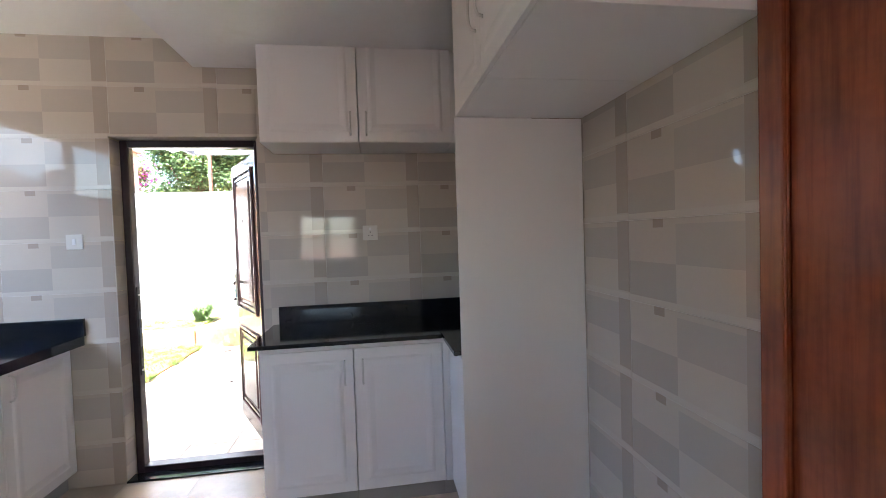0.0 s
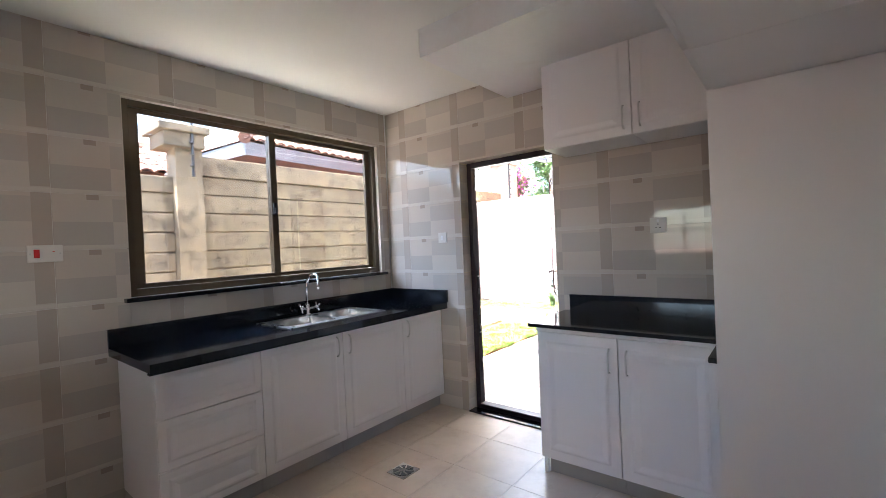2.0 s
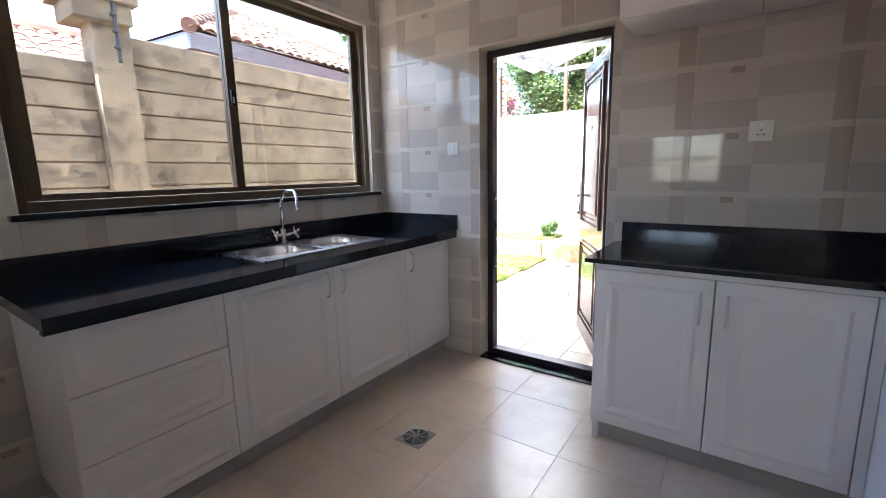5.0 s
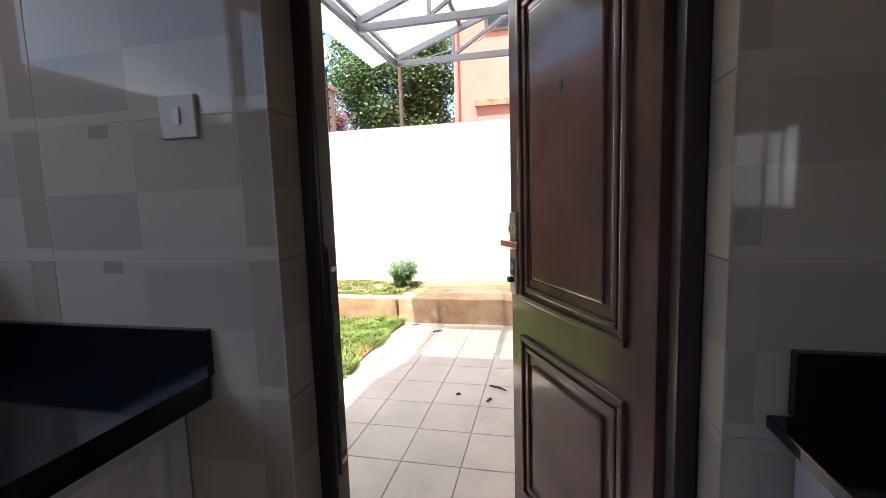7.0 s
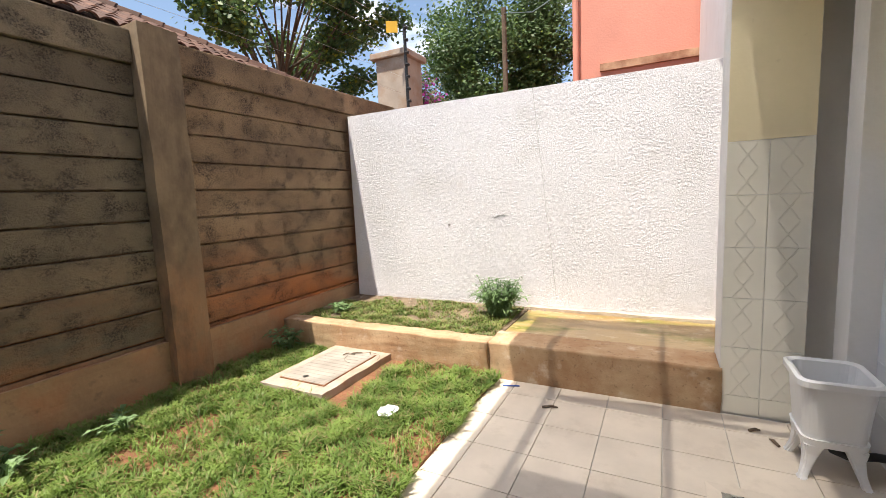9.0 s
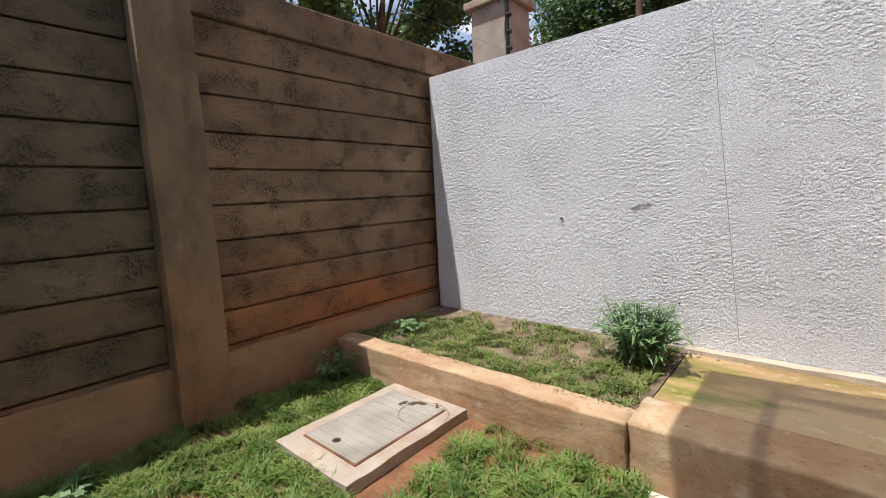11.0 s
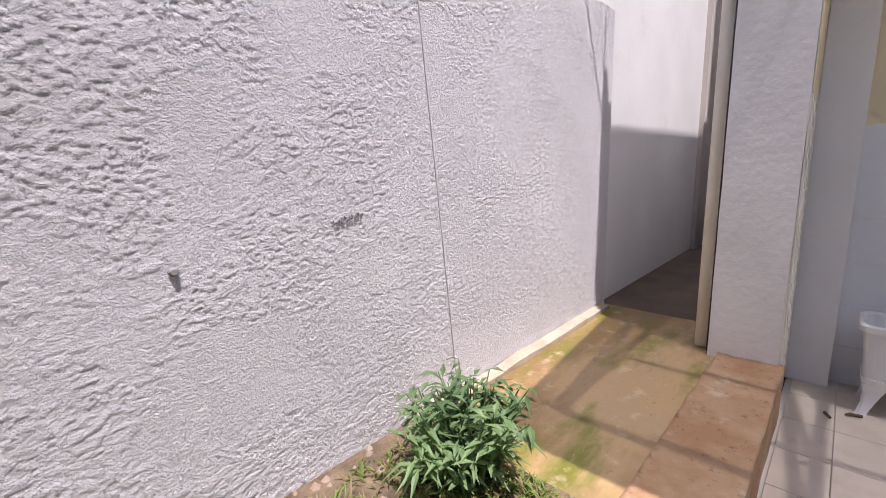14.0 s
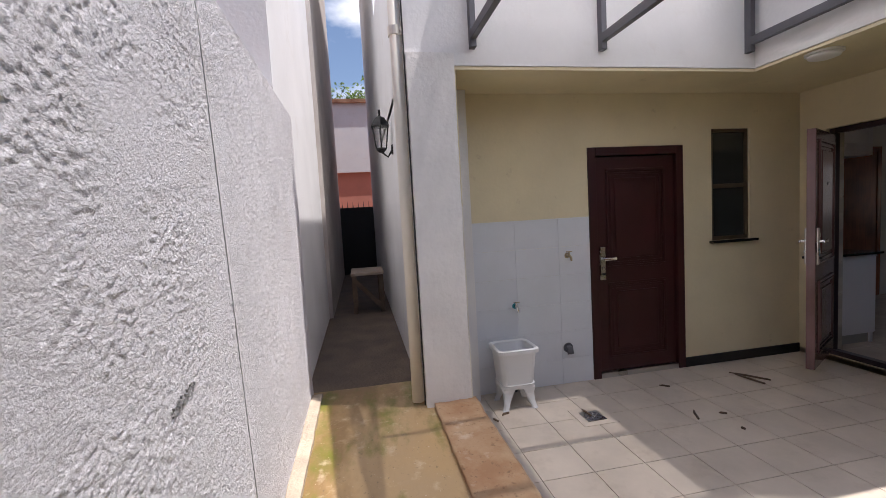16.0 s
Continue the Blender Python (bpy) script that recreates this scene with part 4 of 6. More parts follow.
tagged(part("hatch_ledge", box(0.002, 2.46, -4.05, -3.76, 1.122, 1.15, 0.004), M_PLASTIC), "white marble ledge of the serving hatch", "shelf", kind="structure")
for k in range(3):
    a0, a1 = 0.02 + 0.8 * k, 0.02 + 0.8 * (k + 1)
    cab = thing("wall_cabinet", ((a0 + a1) / 2, -3.35, 2.06), "white wall unit hung over the serving hatch", "cabinet", G3)
    part("body", box(a0 + 0.001, a1 - 0.001, -3.528, -3.185, 2.062, 2.66, 0.001), M_LACQUER, cab)
    front("door", cab, 'y', -3.185, 1, a0, a1, 2.062, 2.66, (a1 - 0.05, 2.17, True))
tagged(part("sticker", box(0.235, 0.30, -3.40, -3.375, WT, WT + 0.003, 0.001), M_PLASTIC), "small white sticker lying on the black worktop", "sticker")

# windows of the dining side: window_3 seen as a reflection, the hall one added unseen
for nm, axis, c0, c1, w0, w1, fixed in (("window_3", 'y', 0.75, 1.95, 0.85, 1.95, -6.97), ("window_added", 'x', -6.95, -5.95, 1.05, 2.15, 4.67)):
    ob = thing(nm, (1.35, -7.0, 0.85) if axis == 'y' else (4.7, -6.45, 1.05), "bronze aluminium window with glazing bars, out of direct view", "window", kind="structure")
    mid, tr = (c0 + c1) / 2, w0 + 0.62
    for a0, a1, b0, b1 in ((c0, c0 + 0.04, w0, w1), (c1 - 0.04, c1, w0, w1), (mid - 0.025, mid + 0.025, w0, w1), (c0, c1, tr, tr + 0.04), (c0, c1, w0, w0 + 0.04), (c0, c1, w1 - 0.04, w1)):
        part("glazing_bar", box(a0, a1, fixed + 0.10, fixed + 0.14, b0, b1) if axis == 'y' else box(fixed - 0.14, fixed - 0.10, a0, a1, b0, b1), M_BRONZE, ob)

# entry door of mahogany
ed = thing("door_2", (KX, -2.4, 0), "mahogany inner door in a moulded frame", "door", kind="structure")
part("door_frame", box(KX - 0.02, KX + 0.24, -1.985, -1.925, 0.0, 2.14, 0.006), M_WOOD, ed)
part("door_frame", box(KX - 0.02, KX + 0.24, -2.93, -2.855, 0.0, 2.14, 0.006), M_WOOD, ed)
part("door_frame", box(KX - 0.02, KX + 0.24, -2.855, -1.985, 2.075, 2.14, 0.006), M_WOOD, ed)
part("architrave", box(KX - 0.034, KX - 0.0205, -1.990, -1.925, 0.0, 2.17, 0.006), M_WOOD, ed)
part("door_leaf", box(KX - 0.012, KX + 0.03, -2.854, -1.988, 0.005, 2.074, 0.003), M_WOOD, ed, "flat glossy mahogany leaf")

# switches and sockets


def wall_plate(kind, c, axis, w, h, label):
    """A white plate on a wall: axis 'x' stands on x = c.x facing +x, axis 'y' faces -y."""
    x, y, z = c
    ob = thing("socket" if "socket" in kind else "switch", c, label, "socket" if "socket" in kind else "switch", "plates on the kitchen walls")

    def b(u0, u1, w0, w1, d0, d1, bev):
        return box(x + d0, x + d1, y + u0, y + u1, z + w0, z + w1, bev) if axis == 'x' else box(x + u0, x + u1, y - d1, y - d0, z + w0, z + w1, bev)
    part("plate", b(-w / 2, w / 2, -h / 2, h / 2, 0.0, 0.009, 0.003), M_PLATE, ob)
    if kind == "switch":
        part("rocker", b(-0.009, 0.009, -0.017, 0.017, 0.009, 0.013, 0.002), M_PLASTIC, ob)
    elif kind == "red_switch_socket":
        part("rocker", b(-0.045, -0.022, -0.022, 0.022, 0.009, 0.013, 0.002), M_RED, ob, "red rocker")
        part("neon", b(0.028, 0.036, 0.008, 0.012, 0.009, 0.010, 0), M_RED, ob)
    elif kind == "blank_socket":
        part("screw", b(-0.003, 0.003, -0.003, 0.003, 0.009, 0.0105, 0.001), M_STEEL, ob)
    else:
        for cx in ((-0.036, 0.036) if kind == "double_socket" else (0.0,)):
            for ux, uz, sx, sz in ((0, 0.010, 0.002, 0.005), (-0.011, -0.010, 0.0045, 0.002), (0.011, -0.010, 0.0045, 0.002)):
                part("pin_hole", b(cx + ux - sx, cx + ux + sx, uz - sz - 0.006, uz + sz - 0.006, 0.0085, 0.0096, 0), M_BLACK, ob)
            part("rocker", b(cx - 0.006, cx + 0.006, 0.018, 0.034, 0.009, 0.012, 0.001), M_PLASTIC, ob)
    for s in (-1, 1):
        if w > 0.1:
            part("screw", b(s * (w / 2 - 0.012) - 0.003, s * (w / 2 - 0.012) + 0.003, -0.003, 0.003, 0.009, 0.0102, 0), M_STEEL, ob)
    return ob


wall_plate("double_socket", (0.0, -3.46, 1.465), 'x', 0.15, 0.088, "white double socket on the tiled wall")
wall_plate("red_switch_socket", (0.0, -2.48, 1.46), 'x', 0.14, 0.088, "white cooker switch with a red rocker")
wall_plate("single_socket", (0.0, -2.985, 2.185), 'x', 0.088, 0.09, "white single socket high on the tiled wall")
wall_plate("blank_socket", (0.0, -2.94, 0.40), 'x', 0.088, 0.088, "white blank outlet plate near the floor")
wall_plate("switch", (0.655, 0.0, 1.475), 'y', 0.088, 0.088, "white light switch beside the yard door")
wall_plate("single_socket", (2.375, 0.0, 1.475), 'y', 0.095, 0.095, "white single socket above the worktop")

# floor drain


def floor_drain(c, r=0.07):
    x, y, z = c
    ob = thing("floor_drain", c, "square stainless floor drain with a slotted cover", "drain")
    part("frame", box(x - r, x + r, y - r, y + r, z - 0.002, z + 0.003, 0.001), M_STEEL, ob)
    part("dish", lathe((x, y, z + 0.003), [(r * 0.85, 0), (r * 0.85, 0.0015), (r * 0.8, 0.002)], sides=24), M_GRAY, ob)
    part("cover", lathe((x, y, z + 0.0045), [(r * 0.22, 0), (r * 0.22, 0.002)], sides=16), M_STEEL, ob)
    for k in range(8):
        a = k * math.pi / 4
        d, n = Vector((math.cos(a), math.sin(a), 0)), Vector((-math.sin(a), math.cos(a), 0))
        p0 = Vector((x, y, z + 0.006))
        bm = bmesh.new()
        vs = [bm.verts.new(p0 + d * r * q + n * w) for q, w in ((0.2, -0.004), (0.5, 0.006), (0.8, 0.022), (0.84, 0.030), (0.5, 0.018), (0.2, 0.006))]
        bm.faces.new(vs)
        e = bmesh.ops.extrude_face_region(bm, geom=list(bm.faces))
        bmesh.ops.translate(bm, verts=[v for v in e["geom"] if isinstance(v, bmesh.types.BMVert)], vec=(0, 0, -0.002))
        part("blade", bm, M_STEEL, ob)
    return ob


floor_drain((1.07, -1.015, 0.0), 0.074)
floor_drain((1.305, 2.84, YF), 0.075)
for k, (a, b) in enumerate((((-1, -1), (1, -1)), ((1, -1), (1, 1)), ((1, 1), (-1, 1)), ((-1, 1), (-1, -1)))):
    fall = bmesh.new()
    vs = [fall.verts.new((1.305 + q[0] * r, 2.84 + q[1] * r, YF + dz)) for q, r, dz in ((a, 0.135, 0.0035), (b, 0.135, 0.0035), (b, 0.077, 0.0015), (a, 0.077, 0.0015))]
    vs2 = [fall.verts.new((v.co.x, v.co.y, YF - 0.002)) for v in vs]
    fall.faces.new(vs)
    for i in range(4):
        fall.faces.new((vs[i], vs[(i + 1) % 4], vs2[(i + 1) % 4], vs2[i]))
    bmesh.ops.recalc_face_normals(fall, faces=fall.faces)
    tagged(part("drain_fall", fall, M_YTILE), "cut beige tile sloping to the yard drain", "tile", "cut tiles round the yard drain")

# ---- yard: canopy ----
can = thing("canopy", (0.6, 2.2, 2.6), "lean-to canopy of grey steel trusses and clear corrugated sheet", "canopy")


def bar(p0, p1, w=0.04, h=0.06, mat=None):
    """A square steel tube from p0 to p1."""
    p0, p1 = Vector(p0), Vector(p1)
    bm = box(0, (p1 - p0).length, -w / 2, w / 2, -h / 2, h / 2, 0.003)
    bm.transform(Matrix.Translation(p0) @ (p1 - p0).to_track_quat('X', 'Z').to_matrix().to_4x4())
    return bm


for y in (3.62, 2.66, 1.42):
    part("bottom_chord", bar((-0.06, y, 2.70), (1.31, y, 2.70)), M_GRAY, can)
    part("top_chord", bar((-0.06, y, 2.745), (1.31, y, 3.22)), M_GRAY, can)
    part("wall_post", bar((1.325, y, 2.62), (1.325, y, 3.24)), M_GRAY, can)
    part("web", bar((0.55, y, 2.73), (0.55, y, 2.93), 0.03, 0.03), M_GRAY, can)
    part("web", bar((0.57, y, 2.74), (1.29, y, 3.18), 0.03, 0.03), M_GRAY, can)
for x, z in ((-0.06, 2.80), (0.62, 3.02), (1.27, 3.23)):
    part("purlin", bar((x, 1.36, z), (x, 3.66, z), 0.04, 0.04), M_GRAY, can)
part("edge_tie", bar((-0.06, 1.44, 2.70), (-0.06, 3.60, 2.70)), M_GRAY, can)
bm = bmesh.new()
rows_v = []
ny = 240
for i in range(ny + 1):
    y = 1.37 + (3.76 - 1.37) * i / ny
    dz = 0.012 * math.sin(2 * math.pi * y / 0.076)
    rows_v.append([bm.verts.new((x, y, z + dz)) for x, z in ((-0.36, 2.735), (0.5, 3.02), (1.34, 3.30))])
for a, b in zip(rows_v, rows_v[1:]):
    for k in range(2):
        bm.faces.new((a[k], b[k], b[k + 1], a[k + 1]))
part("roof_sheet", bm, M_SHEET, can, "clear corrugated plastic sheet", smooth=True)


# ---- yard: veranda wall ----
rd = thing("door_3", (1.94, 1.985, YF), "dark red steel door, shut, in a matching frame", "door", kind="structure")
part("door_frame", box(1.925, 2.06, 2.385, 2.458, YF, 2.028, 0.005), M_REDDOOR, rd)
part("door_frame", box(1.925, 2.06, 1.512, 1.585, YF, 2.028, 0.005), M_REDDOOR, rd)
part("door_frame", box(1.925, 2.06, 1.585, 2.385, 1.955, 2.028, 0.005), M_REDDOOR, rd)
part("threshold", box(1.93, 2.06, 1.585, 2.385, YF, -0.005, 0.003), M_STEEL, rd)
lf = panel_leaf("door_leaf", 0.79, 1.945, 0.05, M_REDDOOR, rd, ((0.10, 0.69, 0.95, 1.84), (0.10, 0.69, 0.12, 0.82)), both=False)
lf.matrix_basis = Matrix.Translation(Vector((1.985, 2.38, 0.0)) - where(rd)) @ Matrix.Rotation(radians(-90), 4, 'Z')
lock_set(lf, 0.05, 1.0, -1, 0.05, M_STEEL, 1)
bk = part("room_behind", box(2.15, 2.17, 0.202, 3.9, -0.1, 2.6), M_CREAM)
bk.name = "wall_inner_lining"
tagged(bk, "plain wall behind the veranda rooms", "wall", kind="structure")
rw = thing("window_2", (1.97, 0.99, 1.13), "narrow bronze window with frosted dark panes and a black sill", "window", kind="structure")
part("window_frame", box(1.96, 2.0, 0.78, 0.815, 1.13, 2.17, 0.002), M_BRONZE, rw)
part("window_frame", box(1.96, 2.0, 1.165, 1.20, 1.13, 2.17, 0.002), M_BRONZE, rw)
part("window_frame", box(1.96, 2.0, 0.815, 1.165, 2.135, 2.17, 0.002), M_BRONZE, rw)
part("window_frame", box(1.96, 2.0, 0.815, 1.165, 1.13, 1.165, 0.002), M_BRONZE, rw)
part("transom", box(1.955, 2.005, 0.815, 1.165, 1.62, 1.66, 0.002), M_BRONZE, rw)
M_DARKGLASS = material("dark_glass", (0.03, 0.035, 0.035), 0.12, vary=0.1)
part("pane", box(1.975, 1.983, 0.815, 1.165, 1.165, 1.62), M_DARKGLASS, rw)
part("pane", box(1.975, 1.983, 0.815, 1.165, 1.66, 2.135), M_DARKGLASS, rw)
part("window_sill", box(1.90, 1.96, 0.72, 1.23, 1.105, 1.129, 0.003), M_GRANITE, rw)
tagged(part("baseboard", box(1.925, 1.94, 0.21, 1.51, YF, 0.04, 0.003), M_BLACK), "black painted skirting of the veranda wall", "baseboard", kind="structure")
tagged(part("pilaster", box(1.82, 1.939, 3.56, 3.76, YF, 2.55, 0.004), M_WHITE_WALL), "narrow white pilaster behind the column", "pillar", kind="structure")

# laundry tub
tub = thing("laundry_tub", (1.70, 3.31, YF), "white plastic laundry tub on four splayed legs", "tub")
tx0, tx1, ty0, ty1 = 1.535, 1.845, 3.135, 3.475


def shell(levels, rad=0.05, n=6):
    """Rounded rectangular rings (x0, x1, y0, y1, z) joined into a skin."""
    bm = bmesh.new()
    rings = []
    for x0, x1, y0, y1, z in levels:
        ring = []
        for cx, cy, a0 in ((x1 - rad, y1 - rad, 0), (x0 + rad, y1 - rad, 90), (x0 + rad, y0 + rad, 180), (x1 - rad, y0 + rad, 270)):
            for k in range(n):
                a = radians(a0 + 90 * k / (n - 1))
                ring.append(bm.verts.new((cx + rad * math.cos(a), cy + rad * math.sin(a), z)))
        rings.append(ring)
    for a, b in zip(rings, rings[1:]):
        for k in range(len(a)):
            bm.faces.new((a[k], a[(k + 1) % len(a)], b[(k + 1) % len(b)], b[k]))
    bm.faces.new(rings[-1])
    bm.faces.new(rings[0][::-1])
    bmesh.ops.recalc_face_normals(bm, faces=bm.faces)
    return bm


i = 0.04
part("basin", shell([(tx0 + i, tx1 - i, ty0 + i, ty1 - i, 0.14), (tx0 + 0.018, tx1 - 0.018, ty0 + 0.018, ty1 - 0.018, 0.400), (tx0, tx1, ty0, ty1, 0.405),
                     (tx0, tx1, ty0, ty1, 0.432), (tx0 + 0.012, tx1 - 0.012, ty0 + 0.012, ty1 - 0.012, 0.44), (tx0 + 0.028, tx1 - 0.028, ty0 + 0.028, ty1 - 0.028, 0.43),
                     (tx0 + 0.05, tx1 - 0.05, ty0 + 0.05, ty1 - 0.05, 0.18)]), M_PLASTIC, tub, smooth=False)
part("stand_ring", shell([(tx0 + 0.036, tx1 - 0.036, ty0 + 0.036, ty1 - 0.036, 0.115), (tx0 + 0.030, tx1 - 0.030, ty0 + 0.030, ty1 - 0.030, 0.150)]), M_PLASTIC, tub)


part("waste_hose", tube([(1.69, 3.30, 0.135), (1.69, 3.30, 0.09), (1.71, 3.29, 0.055), (1.76, 3.26, 0.05), (1.84, 3.22, 0.09), (1.925, 3.20, 0.10)], 0.019, 10), M_BLACK, tub, "black corrugated waste hose", smooth=True)


def splayed_leg(cx, cy, sx, sy):
    """A moulded leg: wide under the basin, curving out to a narrow foot."""
    bm = bmesh.new()
    rings = []
    for z, half, out in ((0.118, 0.052, 0.0), (0.07, 0.036, 0.006), (0.01, 0.025, 0.020), (YF + 0.012, 0.021, 0.036), (YF, 0.025, 0.040)):
        c = Vector((cx + sx * out, cy + sy * out, z))
        rings.append([bm.verts.new(c + Vector((a * half * 0.75, b * half, 0))) for a, b in ((-1, -1), (1, -1), (1, 1), (-1, 1))])
    for a, b in zip(rings, rings[1:]):
        for k in range(4):
            bm.faces.new((a[k], a[(k + 1) % 4], b[(k + 1) % 4], b[k]))
    bm.faces.new(rings[0][::-1])
    bm.faces.new(rings[-1])
    bmesh.ops.recalc_face_normals(bm, faces=bm.faces)
    bmesh.ops.bevel(bm, geom=[e for e in bm.edges if abs(e.verts[0].co.z - e.verts[1].co.z) > 0.005], offset=0.008, segments=2, affect='EDGES')
    return bm


for sx in (-1, 1):
    for sy in (-1, 1):
        part("leg", splayed_leg((tx0 + tx1) / 2 + sx * 0.075, (ty0 + ty1) / 2 + sy * 0.082, sx, sy), M_PLASTIC, tub)


def bib_tap(c, mat, label, flange=None):
    x, y, z = c
    ob = thing("bib_tap", c, label, "tap")
    part("flange", lathe((x - 0.008, y, z), [(0.024, 0), (0.020, 0.008)], axis='x', sides=14), flange or mat, ob)
    part("body", tube([(x, y, z), (x - 0.06, y, z), (x - 0.085, y, z - 0.012), (x - 0.09, y, z - 0.04)], [0.011, 0.012, 0.010, 0.009]), mat, ob, smooth=True)
    part("spindle", tube([(x - 0.05, y, z), (x - 0.05, y, z + 0.035)], 0.008), mat, ob)
    part("handle", box(x - 0.056, x - 0.044, y - 0.028, y + 0.028, z + 0.033, z + 0.042, 0.003), mat, ob)


M_BRASS = material("tarnished_brass", (0.45, 0.38, 0.26), 0.3, metal=1.0, vary=0.2)
bib_tap((1.93, 2.69, 1.10), M_BRASS, "tarnished brass tap on the tiled wall")
bib_tap((1.93, 3.19, 0.70), M_CHROME, "chrome tap with a blue flange above the laundry tub", material("blue_flange", (0.02, 0.26, 0.36), 0.4))
el = thing("waste_pipe", (1.93, 2.71, 0.27), "grey plastic waste pipe stub in the wall", "pipe")
part("flange", lathe((1.918, 2.71, 0.28), [(0.045, 0), (0.04, 0.012)], axis='x', sides=18), M_GRAY, el)
part("elbow", tube([(1.92, 2.71, 0.28), (1.885, 2.71, 0.275), (1.87, 2.71, 0.235)], 0.028, 14), M_GRAY, el, smooth=True)

# downpipe and cable at the house corner
dp = thing("downpipe", (1.41, 4.128, 0.2), "cream painted plastic rainwater pipe", "pipe")
part("pipe", tube([(1.41, 4.128, 0.205), (1.41, 4.128, 4.1)], 0.042, 16), M_PVC, dp, smooth=True)
for z in (2.72, 3.9):
    part("collar", lathe((1.41, 4.128, z), [(0.05, 0), (0.05, 0.06)], sides=18), M_PVC, dp)
    part("bracket", box(1.35, 1.47, 4.081, 4.10, z + 0.02, z + 0.045, 0.002), M_PVC, dp)
tagged(part("cable", tube([(1.335, 4.088, 0.2), (1.335, 4.088, 2.9), (1.365, 4.088, 5.4)], 0.006, 6), M_BLACK), "thin black cable down the corner column", "cable")

# passage beyond
lan = thing("wall_lantern", (2.7, 4.12, 2.1), "black wall lantern with glass sides", "lamp")
lx, ly, lz = 2.7, 4.19, 2.40
part("arm", tube([(lx, 4.085, lz - 0.22), (lx, 4.13, lz - 0.29), (lx, ly, lz - 0.24)], 0.01), M_BLACK, lan)
part("back_plate", lathe((lx, 4.081, lz - 0.22), [(0.05, 0), (0.045, 0.015)], axis='y', sides=14), M_BLACK, lan)
part("roof", lathe((lx, ly, lz), [(0.10, 0), (0.085, 0.03), (0.05, 0.08), (0.012, 0.10), (0.012, 0.16)], sides=6), M_BLACK, lan)
part("cage_base", lathe((lx, ly, lz - 0.25), [(0.02, 0), (0.055, 0.03), (0.055, 0.045)], sides=6), M_BLACK, lan)
for k in range(6):
    a = k * math.pi / 3
    part("rib", tube([(lx + 0.055 * math.cos(a), ly + 0.055 * math.sin(a), lz - 0.21), (lx + 0.085 * math.cos(a), ly + 0.085 * math.sin(a), lz)], 0.005, 5), M_BLACK, lan)
part("globe", lathe((lx, ly, lz - 0.2), [(0.045, 0), (0.07, 0.19)], sides=12), M_GLASS, lan)
gate = thing("metal_gate", (9.4, 4.5, 0.1), "black sheet-metal gate with spiked top at the passage end", "gate")
part("gate_sheet", box(9.42, 9.45, 3.6, 5.4, 0.12, 1.85), M_BLACK, gate)
for k in range(14):
    y = 3.66 + k * 0.13
    part("spike", tube([(9.435, y, 1.85), (9.435, y, 2.0)], [0.012, 0.002], 6), M_BLACK, gate)
bench = thing("work_table", (4.9, 4.4, 0.205), "rough dark timber work table in the shaded passage", "table")
part("tabletop", box(4.55, 5.25, 4.16, 4.62, 0.74, 0.78, 0.005), M_MANHOLE, bench, "pale cement-stained top board")
for x in (4.6, 5.2):
    for y in (4.20, 4.58):
        part("leg", box(x - 0.03, x + 0.03, y - 0.03, y + 0.03, 0.205, 0.74, 0.004), M_BARK, bench)
part("brace", bar((4.56, 4.19, 0.26), (4.56, 4.59, 0.70), 0.02, 0.06), M_BARK, bench)
far = thing("far_house", (14, 4.5, 0), "white and pink house across the lane", "house")
part("lower_wall", box(13.0, 18, 0, 9, -0.1, 3.1), M_PINK, far)
part("upper_wall", box(12.9, 18, 0, 9, 3.1, 5.3), M_WHITE_WALL, far)
part("parapet", box(12.8, 18, -0.1, 9.1, 5.3, 5.42), M_TERRACOTTA, far)

# ---- yard: planting and ground things ----
mh = thing("manhole", (-1.37, 3.25, -0.05), "concrete manhole frame with a sunken lid in the lawn", "manhole")
cx, cy = -1.37, 3.295


def turned(bm, c, a):
    bm.transform(Matrix.Translation((c[0], c[1], 0)) @ Matrix.Rotation(a, 4, 'Z'))
    return bm


part("frame", turned(worn(box(-0.43, 0.43, -0.30, 0.30, -0.08, 0.028), 16, 0.006), (cx, cy), radians(90)), M_MANHOLE, mh)
lid = part("lid", turned(box(-0.31, 0.31, -0.21, 0.21, 0.033, 0.039, 0.003), (cx, cy), radians(90)), M_LID, mh, "grey checkered concrete lid")
part("lid_gap", turned(box(-0.318, 0.318, -0.218, 0.218, 0.029, 0.0345), (cx, cy), radians(90)), M_SOIL, mh)
for k in range(11):
    part("lid_rib", turned(box(-0.296 + 0.055 * k, -0.252 + 0.055 * k, -0.195, 0.195, 0.0388, 0.0408, 0.0012), (cx, cy), radians(90)), M_LID, lid)
for s in (-1, 1):
    part("lifting_eye", turned(lathe((s * 0.25, -0.02 * s, 0.0405), [(0.022, 0), (0.022, 0.003), (0.012, 0.001)], sides=14), (cx, cy), radians(90)), M_STEEL, mh)
for dx, dy, a, L in ((0.06, 0.27, 0.4, 0.09), (-0.02, 0.22, 1.2, 0.06), (0.16, 0.31, 2.2, 0.05)):
    p, d = Vector((cx + dx, cy + dy, 0.049)), Vector((math.cos(a), math.sin(a), 0)) * L / 2
    tagged(part("twig", tube([p - d, p + Vector((0, 0.004, 0.003)), p + d], [0.004, 0.006, 0.003], 6), M_BARK), "dry brown pod lying on the manhole lid", "twig", "litter on the manhole")
